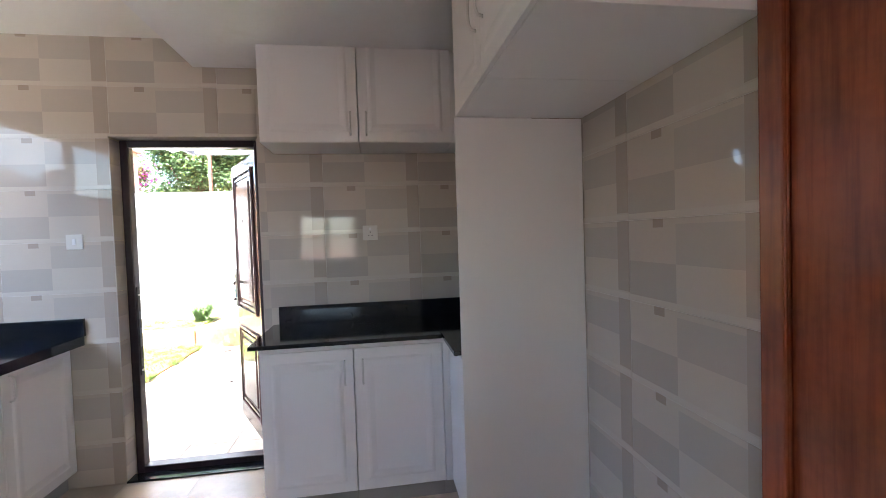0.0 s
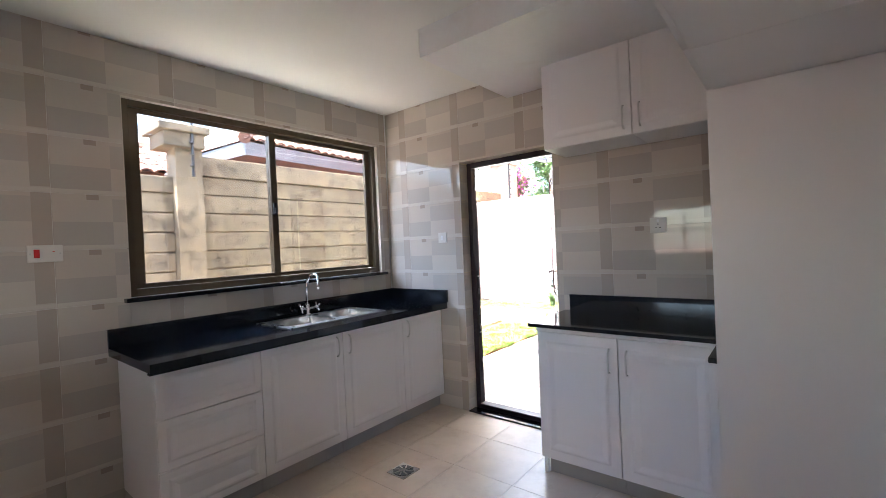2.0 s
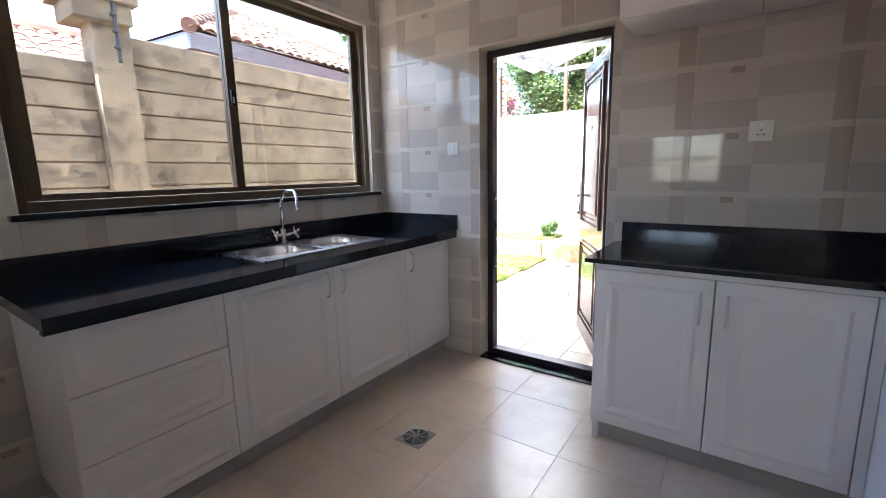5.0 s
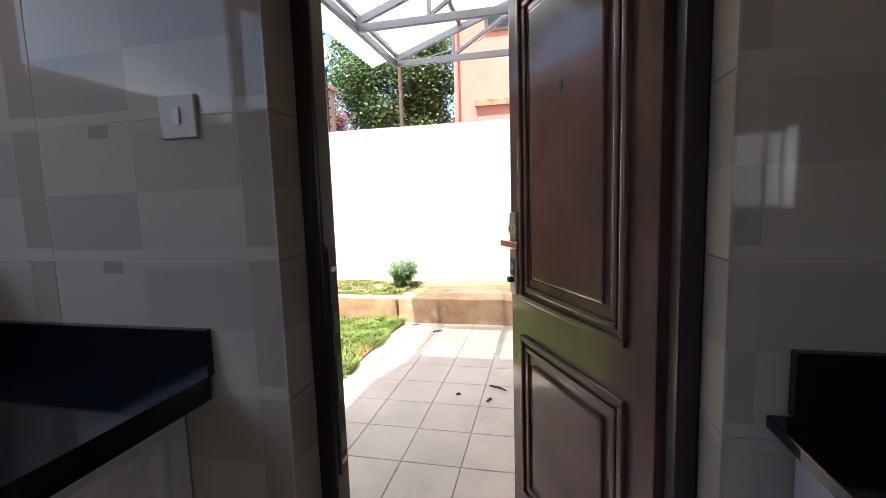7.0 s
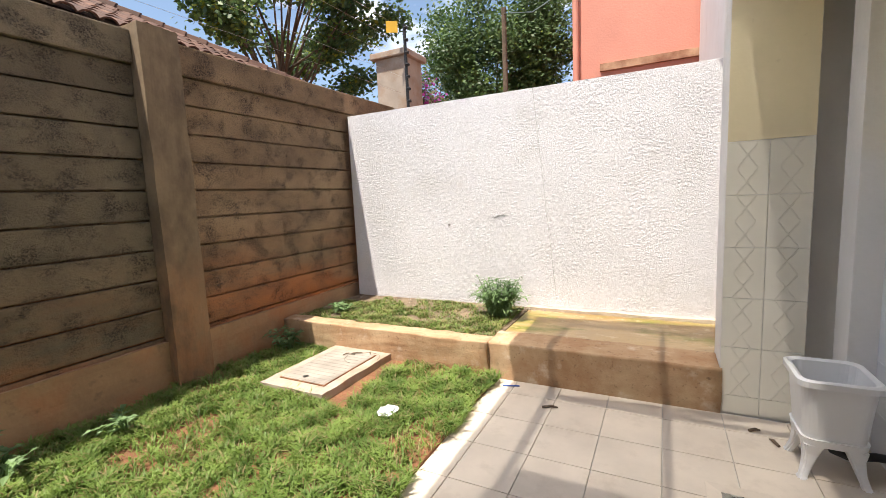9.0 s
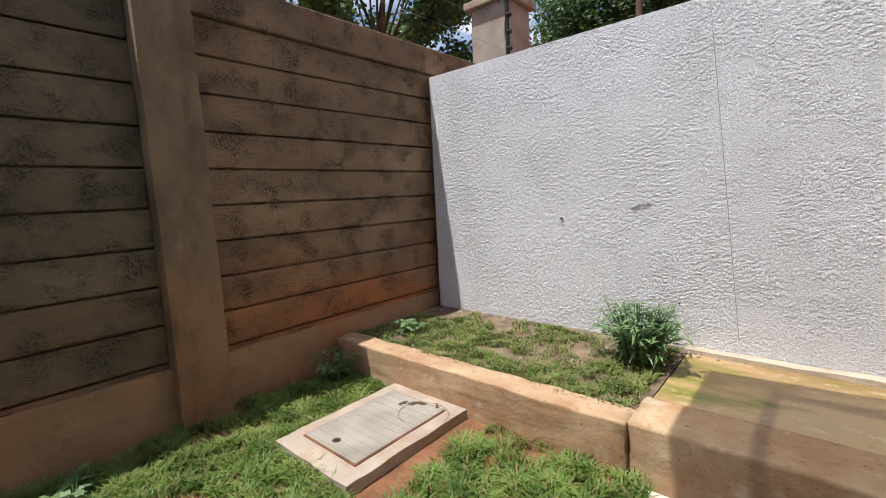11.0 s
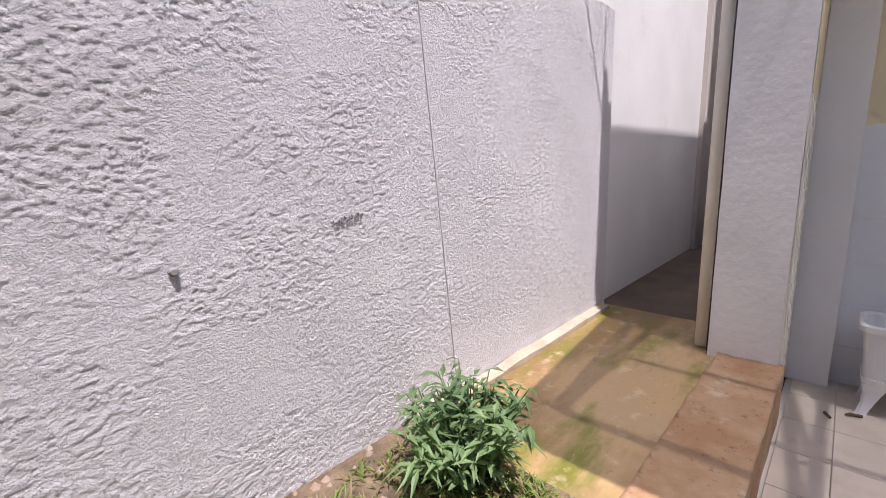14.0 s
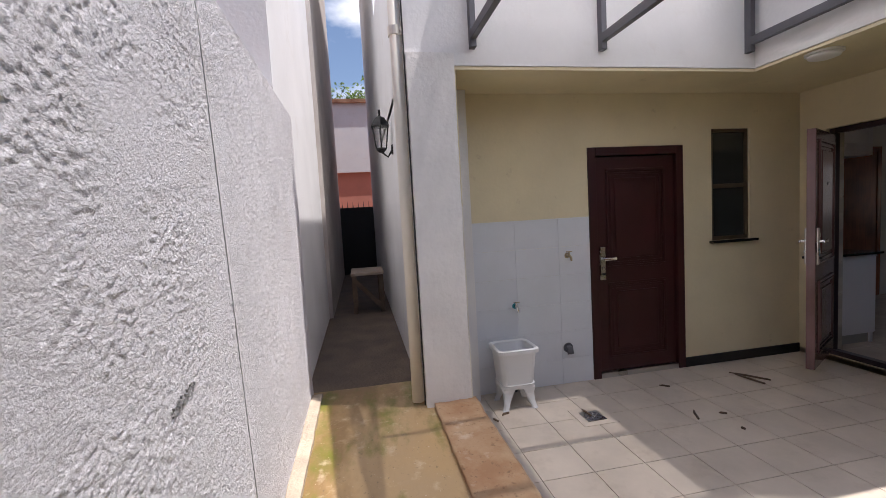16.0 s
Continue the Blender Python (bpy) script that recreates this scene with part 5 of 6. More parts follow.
tagged(part("wire", tube([(cx + 0.16 + 0.15 * math.cos(0.35 * k), cy + 0.20 + 0.13 * math.sin(0.35 * k), 0.046 + 0.004 * math.sin(k)) for k in range(14)], 0.0014, 5), M_BARK), "thin rusty wire coiled on the manhole lid", "wire", "litter on the manhole")


def mesh_stuff(name, verts, faces, mats, mat_index=None, parent=None):
    me = bpy.data.meshes.new(name)
    me.from_pydata(verts, [], faces)
    for m in mats:
        me.materials.append(m)
    if mat_index is not None:
        me.polygons.foreach_set("material_index", mat_index)
    me.update()
    ob = new(name, me)
    ob.parent = parent
    return ob


def grass(name, x0, x1, y0, y1, z, n, label, hmin=0.025, hmax=0.075, keep=None):
    rng = np.random.default_rng(7)
    v, f, mi = [], [], []
    for _ in range(n):
        x, y = rng.uniform(x0, x1), rng.uniform(y0, y1)
        if keep and not keep(x, y):
            continue
        if noise.noise(Vector((x * 2.2, y * 2.2, 3.1))) < -0.18 and rng.random() < 0.75:
            continue
        clump = noise.noise(Vector((x * 9, y * 9, 8.0)))
        if clump < -0.22 and rng.random() < 0.8:
            continue
        a, h, w = rng.uniform(0, 6.28), rng.uniform(hmin, hmax) * (1.0 + 0.9 * clump), rng.uniform(0.0016, 0.0044)
        lean = rng.uniform(0.3, 1.7) * h
        dx, dy = math.cos(a), math.sin(a)
        b = len(v)
        v += [(x - dy * w, y + dx * w, z), (x + dy * w, y - dx * w, z), (x + dx * lean * 0.4 - dy * w, y + dy * lean * 0.4 + dx * w, z + h * 0.65),
              (x + dx * lean * 0.4 + dy * w, y + dy * lean * 0.4 - dx * w, z + h * 0.65), (x + dx * lean, y + dy * lean, z + h * 0.85)]
        f += [(b, b + 1, b + 3, b + 2), (b + 2, b + 3, b + 4)]
        m = 1 if rng.random() < (0.40 if z > 0 else 0.13) else 0
        mi += [m, m]
    ob = mesh_stuff(name, v, f, [M_GRASS, M_DRY], mi)
    return tagged(ob, label, "grass", kind="stuff")


M_DRY = leaf_material("dry_grass", (0.30, 0.24, 0.10), (0.38, 0.31, 0.15))


def off_manhole(x, y):
    dx, dy = x - cx, y - cy
    return not (abs(dx) < 0.32 and abs(dy) < 0.42) and not (x > -0.10 + 0.02 * math.sin(y * 9))


def in_bed(x, y):
    bare = noise.noise(Vector((x * 4.0, y * 5.0, 1.7)))
    return not (x < -1.85 and y > 4.55) and not (y > 4.81 + 0.12 * bare) and bare > -0.32


def lawn_keep(x, y):
    return off_manhole(x, y) and not (-1.06 < x < -0.93 + 0.05 * math.sin(y * 7) and 2.85 < y < 3.7)


grass("lawn_grass", -2.3, -0.06, 0.3, 3.70, -0.03, 135000, "short sunlit green lawn grass", 0.022, 0.066, keep=lawn_keep)
grass("bed_grass", -2.25, -0.22, 3.84, 4.85, 0.20, 34000, "thin green and dry grass in the raised bed", 0.012, 0.040, keep=in_bed)


def leafy_plant(name, base, stems, height, spread, leaf_len, leaf_w, mat, label, seed):
    rng = random.Random(seed)
    ob = thing(name, base, label, "plant")
    b = Vector(base)
    sb = bmesh.new()
    v, f = [], []
    for _ in range(stems):
        a = rng.uniform(0, 6.28)
        tip = b + Vector((math.cos(a) * spread * rng.uniform(0.2, 1), math.sin(a) * spread * rng.uniform(0.2, 1), height * rng.uniform(0.55, 1)))
        root = b + Vector((math.cos(a), math.sin(a), 0)) * spread * 0.35 * rng.random()
        mid = root.lerp(tip, 0.5) + Vector((0, 0, 0.05))
        tube([root, mid, tip], [0.005, 0.004, 0.002], 5, bm=sb)
        for k in range(9):
            t = 0.25 + 0.75 * k / 8
            p = root.lerp(tip, t) + Vector((0, 0, 0.1 * t * (1 - t)))
            la = rng.uniform(0, 6.28)
            d = Vector((math.cos(la), math.sin(la), rng.uniform(-0.25, 0.9))).normalized()
            n = d.cross(Vector((0, 0, 1))).normalized()
            L, W = leaf_len * rng.uniform(0.6, 1.1), leaf_w * rng.uniform(0.7, 1.1)
            i0 = len(v)
            droop = Vector((0, 0, -0.32 * L))
            v += [tuple(q - b) for q in (p, p + d * L * 0.4 + n * W, p + d * L * 0.4 - n * W, p + d * L * 0.4 + Vector((0, 0, -W * 0.4)), p + d * L + droop)]
            f += [(i0, i0 + 3, i0 + 1), (i0, i0 + 2, i0 + 3), (i0 + 1, i0 + 3, i0 + 4), (i0 + 3, i0 + 2, i0 + 4)]
    tagged(part("stalk", sb, mat, ob), kind="stuff")
    tagged(mesh_stuff("foliage", v, f, [mat], parent=ob), kind="stuff")
    return ob


leafy_plant("weed_clump", (-0.35, 4.46, 0.20), 95, 0.36, 0.26, 0.10, 0.0115, M_WEED, "tall green weed clump at the edge of the bed", 3)
leafy_plant("weed", (-2.05, 1.55, -0.03), 8, 0.22, 0.22, 0.08, 0.02, M_WEED, "small broad-leaved weed at the foot of the wall", 5)
leafy_plant("weed", (-1.95, 2.1, -0.03), 6, 0.16, 0.16, 0.07, 0.02, M_WEED, "small broad-leaved weed at the foot of the wall", 6)
leafy_plant("weed", (-2.1, 3.55, -0.03), 10, 0.22, 0.2, 0.09, 0.02, M_WEED, "dark green weed in the wall's shade", 8)
leafy_plant("weed", (-1.9, 4.1, 0.2), 8, 0.10, 0.16, 0.08, 0.022, M_WEED, "low green weed in the bed", 9)

# litter
for k, (x, y, a, L) in enumerate(((1.09, 2.14, -0.5, 0.14), (0.83, 2.0, 0.2, 0.03), (1.36, 2.86, 0.1, 0.12), (1.05, 1.95, 1.0, 0.05), (1.55, 1.2, 0.6, 0.3), (1.5, 1.25, 0.2, 0.25),
                                 (0.35, 3.4, 0.3, 0.1), (1.52, 3.45, 2.0, 0.07), (1.45, 3.55, 0.4, 0.06), (1.6, 2.0, 0.9, 0.08))):
    d = Vector((math.cos(a), math.sin(a), 0)) * L / 2
    p = Vector((x, y, YF + 0.009))
    tagged(part("twig", tube([p - d, p + d * 0.2 + Vector((0, 0.008, 0.004)), p + d], [0.008, 0.009, 0.004], 6), M_BARK), "dry brown twig lying on the yard tiles", "twig", "litter on the yard floor")
tagged(part("blue_strip", turned(box(-0.06, 0.06, -0.006, 0.006, YF + 0.002, YF + 0.008, 0.002), (0.02, 3.62), 0.3), material("blue_plastic", (0.03, 0.10, 0.45), 0.4)), "thin blue plastic strip on the yard tiles", "strip", "litter on the yard floor")
rp = random.Random(21)
v, f = [], []
for k in range(110):
    if k < 40:
        x, y, z = rp.uniform(-2.25, 0.0), WW - abs(rp.gauss(0, 0.09)) - 0.01, 0.203
    else:
        x, y, z = rp.uniform(-2.2, -0.25), rp.uniform(3.9, 4.85), 0.203
    r = rp.uniform(0.006, 0.022)
    b0 = len(v)
    v += [(x + r * math.cos(a) * rp.uniform(0.7, 1.2), y + r * math.sin(a) * rp.uniform(0.7, 1.2), z - 0.004) for a in (0, 1.26, 2.5, 3.8, 5.0)] + [(x, y, z + r * 0.8)]
    f += [(b0 + i, b0 + (i + 1) % 5, b0 + 5) for i in range(5)]
tagged(mesh_stuff("gravel", v, f, [M_MANHOLE]), "small stones and mortar crumbs in the bed", "stones", kind="stuff")
cl = thing("ceiling_light", (0.95, 1.2, 2.46), "small round white ceiling light under the soffit", "lamp")
part("base", lathe((0.95, 1.2, 2.476), [(0.11, 0), (0.11, 0.014)], sides=24), M_PLASTIC, cl)
part("diffuser", lathe((0.95, 1.2, 2.442), [(0.05, 0), (0.09, 0.012), (0.10, 0.034)], sides=24), M_PLASTIC, cl, smooth=True)
bagm = bmesh.new()
bmesh.ops.create_icosphere(bagm, subdivisions=3, radius=0.06)
for vv in bagm.verts:
    vv.co *= 1 + 0.5 * noise.noise(vv.co * 30)
    vv.co.z = vv.co.z * 0.35 + 0.03
bmesh.ops.translate(bagm, verts=bagm.verts, vec=(-0.53, 2.87, -0.01))
tagged(part("plastic_bag", bagm, material("clear_film", (0.7, 0.72, 0.75), 0.2, vary=0.1)), "crumpled clear plastic bag on the grass", "bag")

# ---- beyond the walls ----
pil = thing("gate_pillar", (-2.37, 6.2, -0.1), "plastered wall-end pillar with a flat cap", "pillar")
part("shaft", box(-2.60, -2.14, 5.97, 6.43, 2.0, 3.24, 0.01), M_MANHOLE, pil)
part("cap", box(-2.66, -2.08, 5.91, 6.49, 3.24, 3.32, 0.012), M_MANHOLE, pil)
pil2 = thing("wall_pillar", (-2.36, -0.93, 2.6), "concrete pillar head with a flat cap on the boundary wall", "pillar")
part("shaft", box(-2.58, -2.15, -1.18, -0.76, 2.622, 2.78, 0.01), M_CONCRETE_DIMMED, pil2)
part("cap", box(-2.64, -2.09, -1.24, -0.72, 2.78, 2.86, 0.012), M_CONCRETE_DIMMED, pil2)


def fence_post(x, y, z0, z1, label):
    ob = thing("fence_post", (x, y, z0), label, "post")
    part("post", tube([(x, y, z0), (x, y, z1)], 0.018, 8), M_BLACK, ob)
    k = 0
    z = z1 - 0.06
    while z > z0 + 0.1:
        part("insulator", lathe((x + 0.03, y - 0.02, z), [(0.022, 0), (0.026, 0.012), (0.022, 0.024)], sides=10), M_BLACK, ob)
        z -= 0.13
        k += 1
    return ob


fence_post(-1.60, 5.105, 2.2, 3.24, "black electric-fence post with insulators")
fence_post(-2.14, -0.90, 2.3, 3.5, "black electric-fence post with insulators")
for z in (2.72, 2.94, 3.16, 3.38, 3.58):
    top_wire = tagged(part("fence_wire", tube([(-2.2, -4.6, z), (-2.2, -0.9, z - 0.01), (-2.2, 5.97, z + 0.03)], 0.0014, 5), M_STEEL), "thin taut steel electric-fence wire above the wall", "wire", "electric-fence wires")
part("warning_plate", turned(box(-0.075, 0.075, -0.004, 0.004, 3.48, 3.625, 0.002), (-2.2, 5.80), 0.6), material("yellow_plate", (0.75, 0.42, 0.03), 0.5), top_wire, "yellow warning plate hung on the wire")

ph = thing("pink_house", (4, 12, 0), "salmon pink rendered house behind the boundary wall", "house")
part("wall", box(-0.47, 9, 9.0, 15, -0.1, 9), M_PINK, ph)
part("string_course", box(-0.02, 9, 8.93, 8.999, 3.35, 3.47), M_TERRACOTTA, ph)
wd = part("window", box(0.22, 1.5, 8.96, 8.999, 4.9, 6.2), M_BRONZE, ph)
part("pane", box(0.30, 1.42, 8.95, 8.959, 4.98, 6.12), M_DARKGLASS, wd)
part("downpipe", tube([(-0.42, 8.93, 0), (-0.42, 8.93, 9)], 0.05, 10), M_PINK, ph)

M_PAN = material("pantile", (0.085, 0.034, 0.022), 0.85, vary=0.3, scale=5, fine=35, tint=(0.15, 0.078, 0.052), island=0.25)

# neighbour's bungalow with a pantile hip roof
nh = thing("neighbour_house", (-4, 0.65, 0), "brick bungalow with a weathered terracotta hip roof behind the wall", "house")
EV, AP = 3.31, (-7.0, 3.65, 4.85)      # eaves height, apex
part("wall", box(-9.4, -4.55, 1.2, 6.1, -0.1, 3.0), material("red_brick_wall", (0.30, 0.09, 0.06), 0.85, vary=0.25, scale=6, fine=40), nh)
part("fascia", box(-4.05, -4.0, 0.65, 6.65, 3.06, EV - 0.02, 0.004), M_GRAY, nh)
part("fascia", box(-10.0, -4.052, 0.65, 0.70, 3.06, EV - 0.02, 0.004), M_GRAY, nh)
part("soffit", box(-9.9, -4.052, 0.702, 6.6, 3.06, 3.09), M_GRAY, nh)
rb = bmesh.new()
va = [rb.verts.new(q) for q in ((-3.98, 0.63, EV), (-3.98, 6.67, EV), (-10.02, 6.67, EV), (-10.02, 0.63, EV), AP)]
for k in range(4):
    rb.faces.new((va[k], va[(k + 1) % 4], va[4]))
part("roof", rb, M_PAN, nh)
PAN = [(-0.10, 0.0), (-0.06, 0.035), (0.0, 0.05), (0.06, 0.035), (0.10, 0.0)]


def pantile():
    pan = bmesh.new()
    fr = [pan.verts.new((0.02, u, w)) for u, w in PAN]
    bk = [pan.verts.new((-0.34, u * 0.9, w * 0.7)) for u, w in PAN]
    lo = [pan.verts.new((0.02, u * 0.85, w - 0.018)) for u, w in PAN]
    for k in range(4):
        pan.faces.new((fr[k], fr[k + 1], bk[k + 1], bk[k]))
        pan.faces.new((lo[k], lo[k + 1], fr[k + 1], fr[k]))
    return pan


pan_bm = pantile()
pan_me = bpy.data.meshes.new("roof_tile")
pan_bm.to_mesh(pan_me)
pan_bm.free()
pan_me.materials.append(M_PAN)
slope = math.atan2(AP[2] - EV, 3.02)
rt = random.Random(4)
made_tiles = 0
for r in range(12):
    for c in range(36):
        y = 0.72 + 0.2 * c
        reach = r * 0.30 * math.cos(slope)
        x, z = -3.96 - reach, EV + 0.012 + r * 0.30 * math.sin(slope)
        if y < 0.62 + reach or y > 6.68 - reach or made_tiles >= 300:
            continue
        o = new("roof_tile", pan_me)
        o.parent = nh
        o.matrix_basis = Matrix.Translation(Vector((x, y + rt.uniform(-0.006, 0.006), z + rt.uniform(0, 0.008))) - where(nh)) @ Matrix.Rotation(slope + rt.uniform(-0.02, 0.02), 4, 'Y')
        made_tiles += 1
for y0 in (0.63, 6.67):
    a, b = Vector((-3.98, y0, EV + 0.03)), Vector(AP) + Vector((0, 0, 0.03))
    for k in range(15):
        p, q = a.lerp(b, k / 15), a.lerp(b, (k + 1.1) / 15)
        part("ridge_tile", tube([p, q], [0.105, 0.085], 8), M_PAN, nh)
nh.rotation_euler.z = radians(6)

# a second tiled roof further along the wall
h2 = thing("tiled_house", (-6, -3, 0), "low house with a red pantile roof behind the wall", "house")
part("wall", box(-7.0, -5.0, -8.0, 0.1, -0.1, 2.70), M_NEIGHBOUR, h2)
sl2 = math.atan2(0.64, 1.3)
rb = bmesh.new()
va = [rb.verts.new(q) for q in ((-4.7, 0.33, 2.75), (-4.7, -8.2, 2.75), (-6.0, -8.2, 3.39), (-6.0, 0.33, 3.39), (-7.3, 0.33, 2.75), (-7.3, -8.2, 2.75))]
rb.faces.new((va[0], va[1], va[2], va[3]))
rb.faces.new((va[3], va[2], va[5], va[4]))
part("roof", rb, M_PAN, h2)
tl = bmesh.new()
for r in range(5):
    for c in range(42):
        pb = pantile()
        pb.transform(Matrix.Translation((-4.68 - r * 0.30 * math.cos(sl2), 0.22 - 0.2 * c, 2.762 + r * 0.30 * math.sin(sl2))) @ Matrix.Rotation(sl2, 4, 'Y'))
        join(tl, pb)
tagged(part("roof_tiles", tl, M_PAN, h2), kind="stuff")
part("ridge", tube([(-6.0, 0.36, 3.40), (-6.0, -8.2, 3.40)], 0.10, 8), M_PAN, h2)


def tree(name, base, h, crown, radius, n, mats, weights, label, seed, leaf=0.10, flat=0.8, clump=0.16):
    """A tapered trunk with limbs, and leaf clumps round the limb ends with gaps between them."""
    rng = random.Random(seed)
    ob = thing(name, base, label, "tree")
    b = Vector(base)
    tb = bmesh.new()
    tube([b, b + Vector((0.05, 0.03, h * 0.35)), b + Vector((-0.05, 0.1, h * 0.75))], [0.16, 0.12, 0.07], 8, bm=tb)
    ends = []
    for k in range(30):
        a, e = rng.uniform(0, 6.28), rng.uniform(-0.55, 1.0)
        r = radius * rng.uniform(0.45, 1.0)
        c = b + Vector((0, 0, crown))
        end = c + Vector((math.cos(a) * r, math.sin(a) * r, e * radius * flat))
        root = b + Vector((0, 0.05, h * rng.uniform(0.4, 0.75)))
        mid = root.lerp(end, 0.5) + Vector((0, 0, 0.2))
        tube([root, mid, end], [0.034, 0.020, 0.008], 6, bm=tb)
        ends += [end, mid.lerp(end, 0.5), mid.lerp(end, 0.8)]
    part("trunk", tb, M_BARK, ob, smooth=True)
    v, f, mi = [], [], []
    for _ in range(n):
        e = rng.choice(ends)
        p = e + Vector((rng.gauss(0, 1), rng.gauss(0, 1), rng.gauss(0, 0.6))) * radius * clump - b
        d = Vector((rng.uniform(-1, 1), rng.uniform(-1, 1), rng.uniform(-0.8, 0.4))).normalized()
        q = d.orthogonal().normalized() * leaf * 0.32
        L = d * leaf * rng.uniform(0.6, 1.3)
        i0 = len(v)
        v += [tuple(p), tuple(p + L * 0.5 + q), tuple(p + L), tuple(p + L * 0.5 - q)]
        f.append((i0, i0 + 1, i0 + 2, i0 + 3))
        mi.append(rng.choices(range(len(mats)), weights)[0])
    cr = mesh_stuff("crown", v, f, mats, mi, parent=ob)
    return ob


tree("tree", (-6.8, 8.2, -0.1), 6.5, 5.6, 2.7, 26000, [M_LEAF, M_GRASS, M_YELLOWLEAF], (12, 3, 1), "tall feathery green tree beyond the boundary wall", 11, 0.12, clump=0.085)
tree("tree", (-2.9, 11.5, -0.1), 4.6, 4.0, 2.0, 42000, [M_LEAF, M_GRASS], (14, 1), "dense dark green tree behind the white wall", 12, 0.10, 1.15)
tree("bougainvillea", (-4.0, 9.4, -0.1), 3.3, 3.5, 0.75, 3500, [M_LEAF, M_FLOWER, M_DRY], (4, 4, 3), "bougainvillea bush with magenta bracts", 13, 0.08)
tree("tree", (20, 4.6, -0.1), 6.5, 6.4, 2.2, 6000, [M_GRASS, M_LEAF], (3, 1), "bright green tree over the far roof", 14, 0.2)
tagged(part("utility_pole", tube([(-1.9, 9.5, -0.1), (-1.9, 9.5, 5.0)], [0.06, 0.05], 8), M_BARK), "weathered timber utility pole", "pole")
tagged(part("drop_cable", tube([(-1.9, 9.5, 4.9), (-0.8, 7.5, 4.0), (0.6, 5.2, 3.4), (1.7, 3.9, 3.6)], 0.008, 6), M_STEEL), "overhead service cable sagging to the house", "cable")

# relief of the roughcast coat on the boundary wall


def lattice_noise(x, z, size, seed, stretch=1.0):
    """Smooth value noise on numpy arrays; size is the feature size in metres."""
    r = np.random.default_rng(seed)
    table = r.random((256, 256))
    u, v = x / (size * stretch), z / size
    iu, iv = np.floor(u).astype(int), np.floor(v).astype(int)
    fu, fv = u - iu, v - iv
    fu, fv = fu * fu * (3 - 2 * fu), fv * fv * (3 - 2 * fv)
    a, b = table[iu % 256, iv % 256], table[(iu + 1) % 256, iv % 256]
    c, d = table[iu % 256, (iv + 1) % 256], table[(iu + 1) % 256, (iv + 1) % 256]
    return (a * (1 - fu) + b * fu) * (1 - fv) + (c * (1 - fu) + d * fu) * fv


def roughcast_face(x0, x1, z0, z1, y, pitch):
    nx, nz = int((x1 - x0) / pitch) + 1, int((z1 - z0) / pitch) + 1
    gx, gz = np.meshgrid(np.linspace(x0, x1, nx), np.linspace(z0, z1, nz))
    wx = gx + 20 + 0.014 * (lattice_noise(gx + 20, gz + 9, 0.03, 1) - 0.5) + 0.03 * lattice_noise(gx + 20, gz + 9, 0.22, 2)
    wz = gz + 9 + 0.014 * (lattice_noise(gx + 20, gz + 9, 0.03, 3) - 0.5) + 0.03 * lattice_noise(gx + 20, gz + 9, 0.25, 4)
    big = lattice_noise(wx, wz, 0.0100, 5, 1.4) * 0.7 + lattice_noise(wx, wz, 0.0058, 6, 1.3) * 0.3
    torn = np.clip((big - 0.42) / 0.16, 0, 1)
    rough = np.clip((lattice_noise(gx + 20, gz + 9, 0.16, 7) * 0.6 + lattice_noise(gx + 20, gz + 9, 0.07, 8) * 0.4 - 0.25) / 0.30, 0.40, 1)
    swell = lattice_noise(gx + 20, gz + 9, 0.35, 9) * 0.002
    depth = torn * rough * 0.0026 + lattice_noise(gx + 20, gz + 9, 0.005, 10) * 0.0007 + swell
    co = np.stack([gx, y - depth, gz], axis=-1).reshape(-1, 3)
    idx = np.arange(nx * nz).reshape(nz, nx)
    quads = np.stack([idx[:-1, :-1], idx[:-1, 1:], idx[1:, 1:], idx[1:, :-1]], axis=-1).reshape(-1, 4)
    me = bpy.data.meshes.new("roughcast_coat")
    me.vertices.add(len(co))
    me.vertices.foreach_set("co", co.ravel())
    me.loops.add(quads.size)
    me.loops.foreach_set("vertex_index", quads.ravel())
    me.polygons.add(len(quads))
    me.polygons.foreach_set("loop_start", np.arange(0, quads.size, 4))
    me.polygons.foreach_set("use_smooth", np.ones(len(quads), dtype=bool))
    me.update(calc_edges=True)
    me.validate()
    me.materials.append(M_ROUGHCAST)
    ob = new("roughcast_coat", me)
    ob.parent = bpy.data.objects["wall_white_boundary"]
    return ob


roughcast_face(-2.30, 1.82, 0.12, 2.299, WW + 0.0035, 0.0040)

# marks on the white wall
jt = thing("wall_joint", (0, WW, 1.3), "hairline joint in the white roughcast wall", "crack", kind="structure")
part("groove", bar((-0.121, WW - 0.0005, 2.30), (0.075, WW - 0.0005, 0.30), 0.004, 0.005), material("crack_grey", (0.52, 0.51, 0.51), 0.9), jt)
M_SCRATCH = material("scratch_grey", (0.27, 0.26, 0.26), 0.9)
mk = thing("wall_scratch", (-0.48, WW, 1.11), "dark grey scratch on the white wall", "mark")
rng = random.Random(4)
for k in range(34):
    x = -0.545 + 0.128 * k / 33 + rng.uniform(-0.002, 0.002)
    zc = 1.104 + 0.016 * k / 33 + rng.uniform(-0.009, 0.009)
    part("scratch", bar((x, WW - 0.0040, zc - rng.uniform(0.002, 0.006)), (x + rng.uniform(-0.004, 0.006), WW - 0.0040, zc + rng.uniform(0.002, 0.007)), 0.002, rng.uniform(0.0014, 0.0036)), M_SCRATCH, mk)
tagged(part("wall_plug", lathe((-1.042, WW - 0.015, 1.035), [(0.008, 0), (0.014, 0.012)], axis='y', sides=10), M_SCRATCH), "small plugged hole in the white wall", "plug")
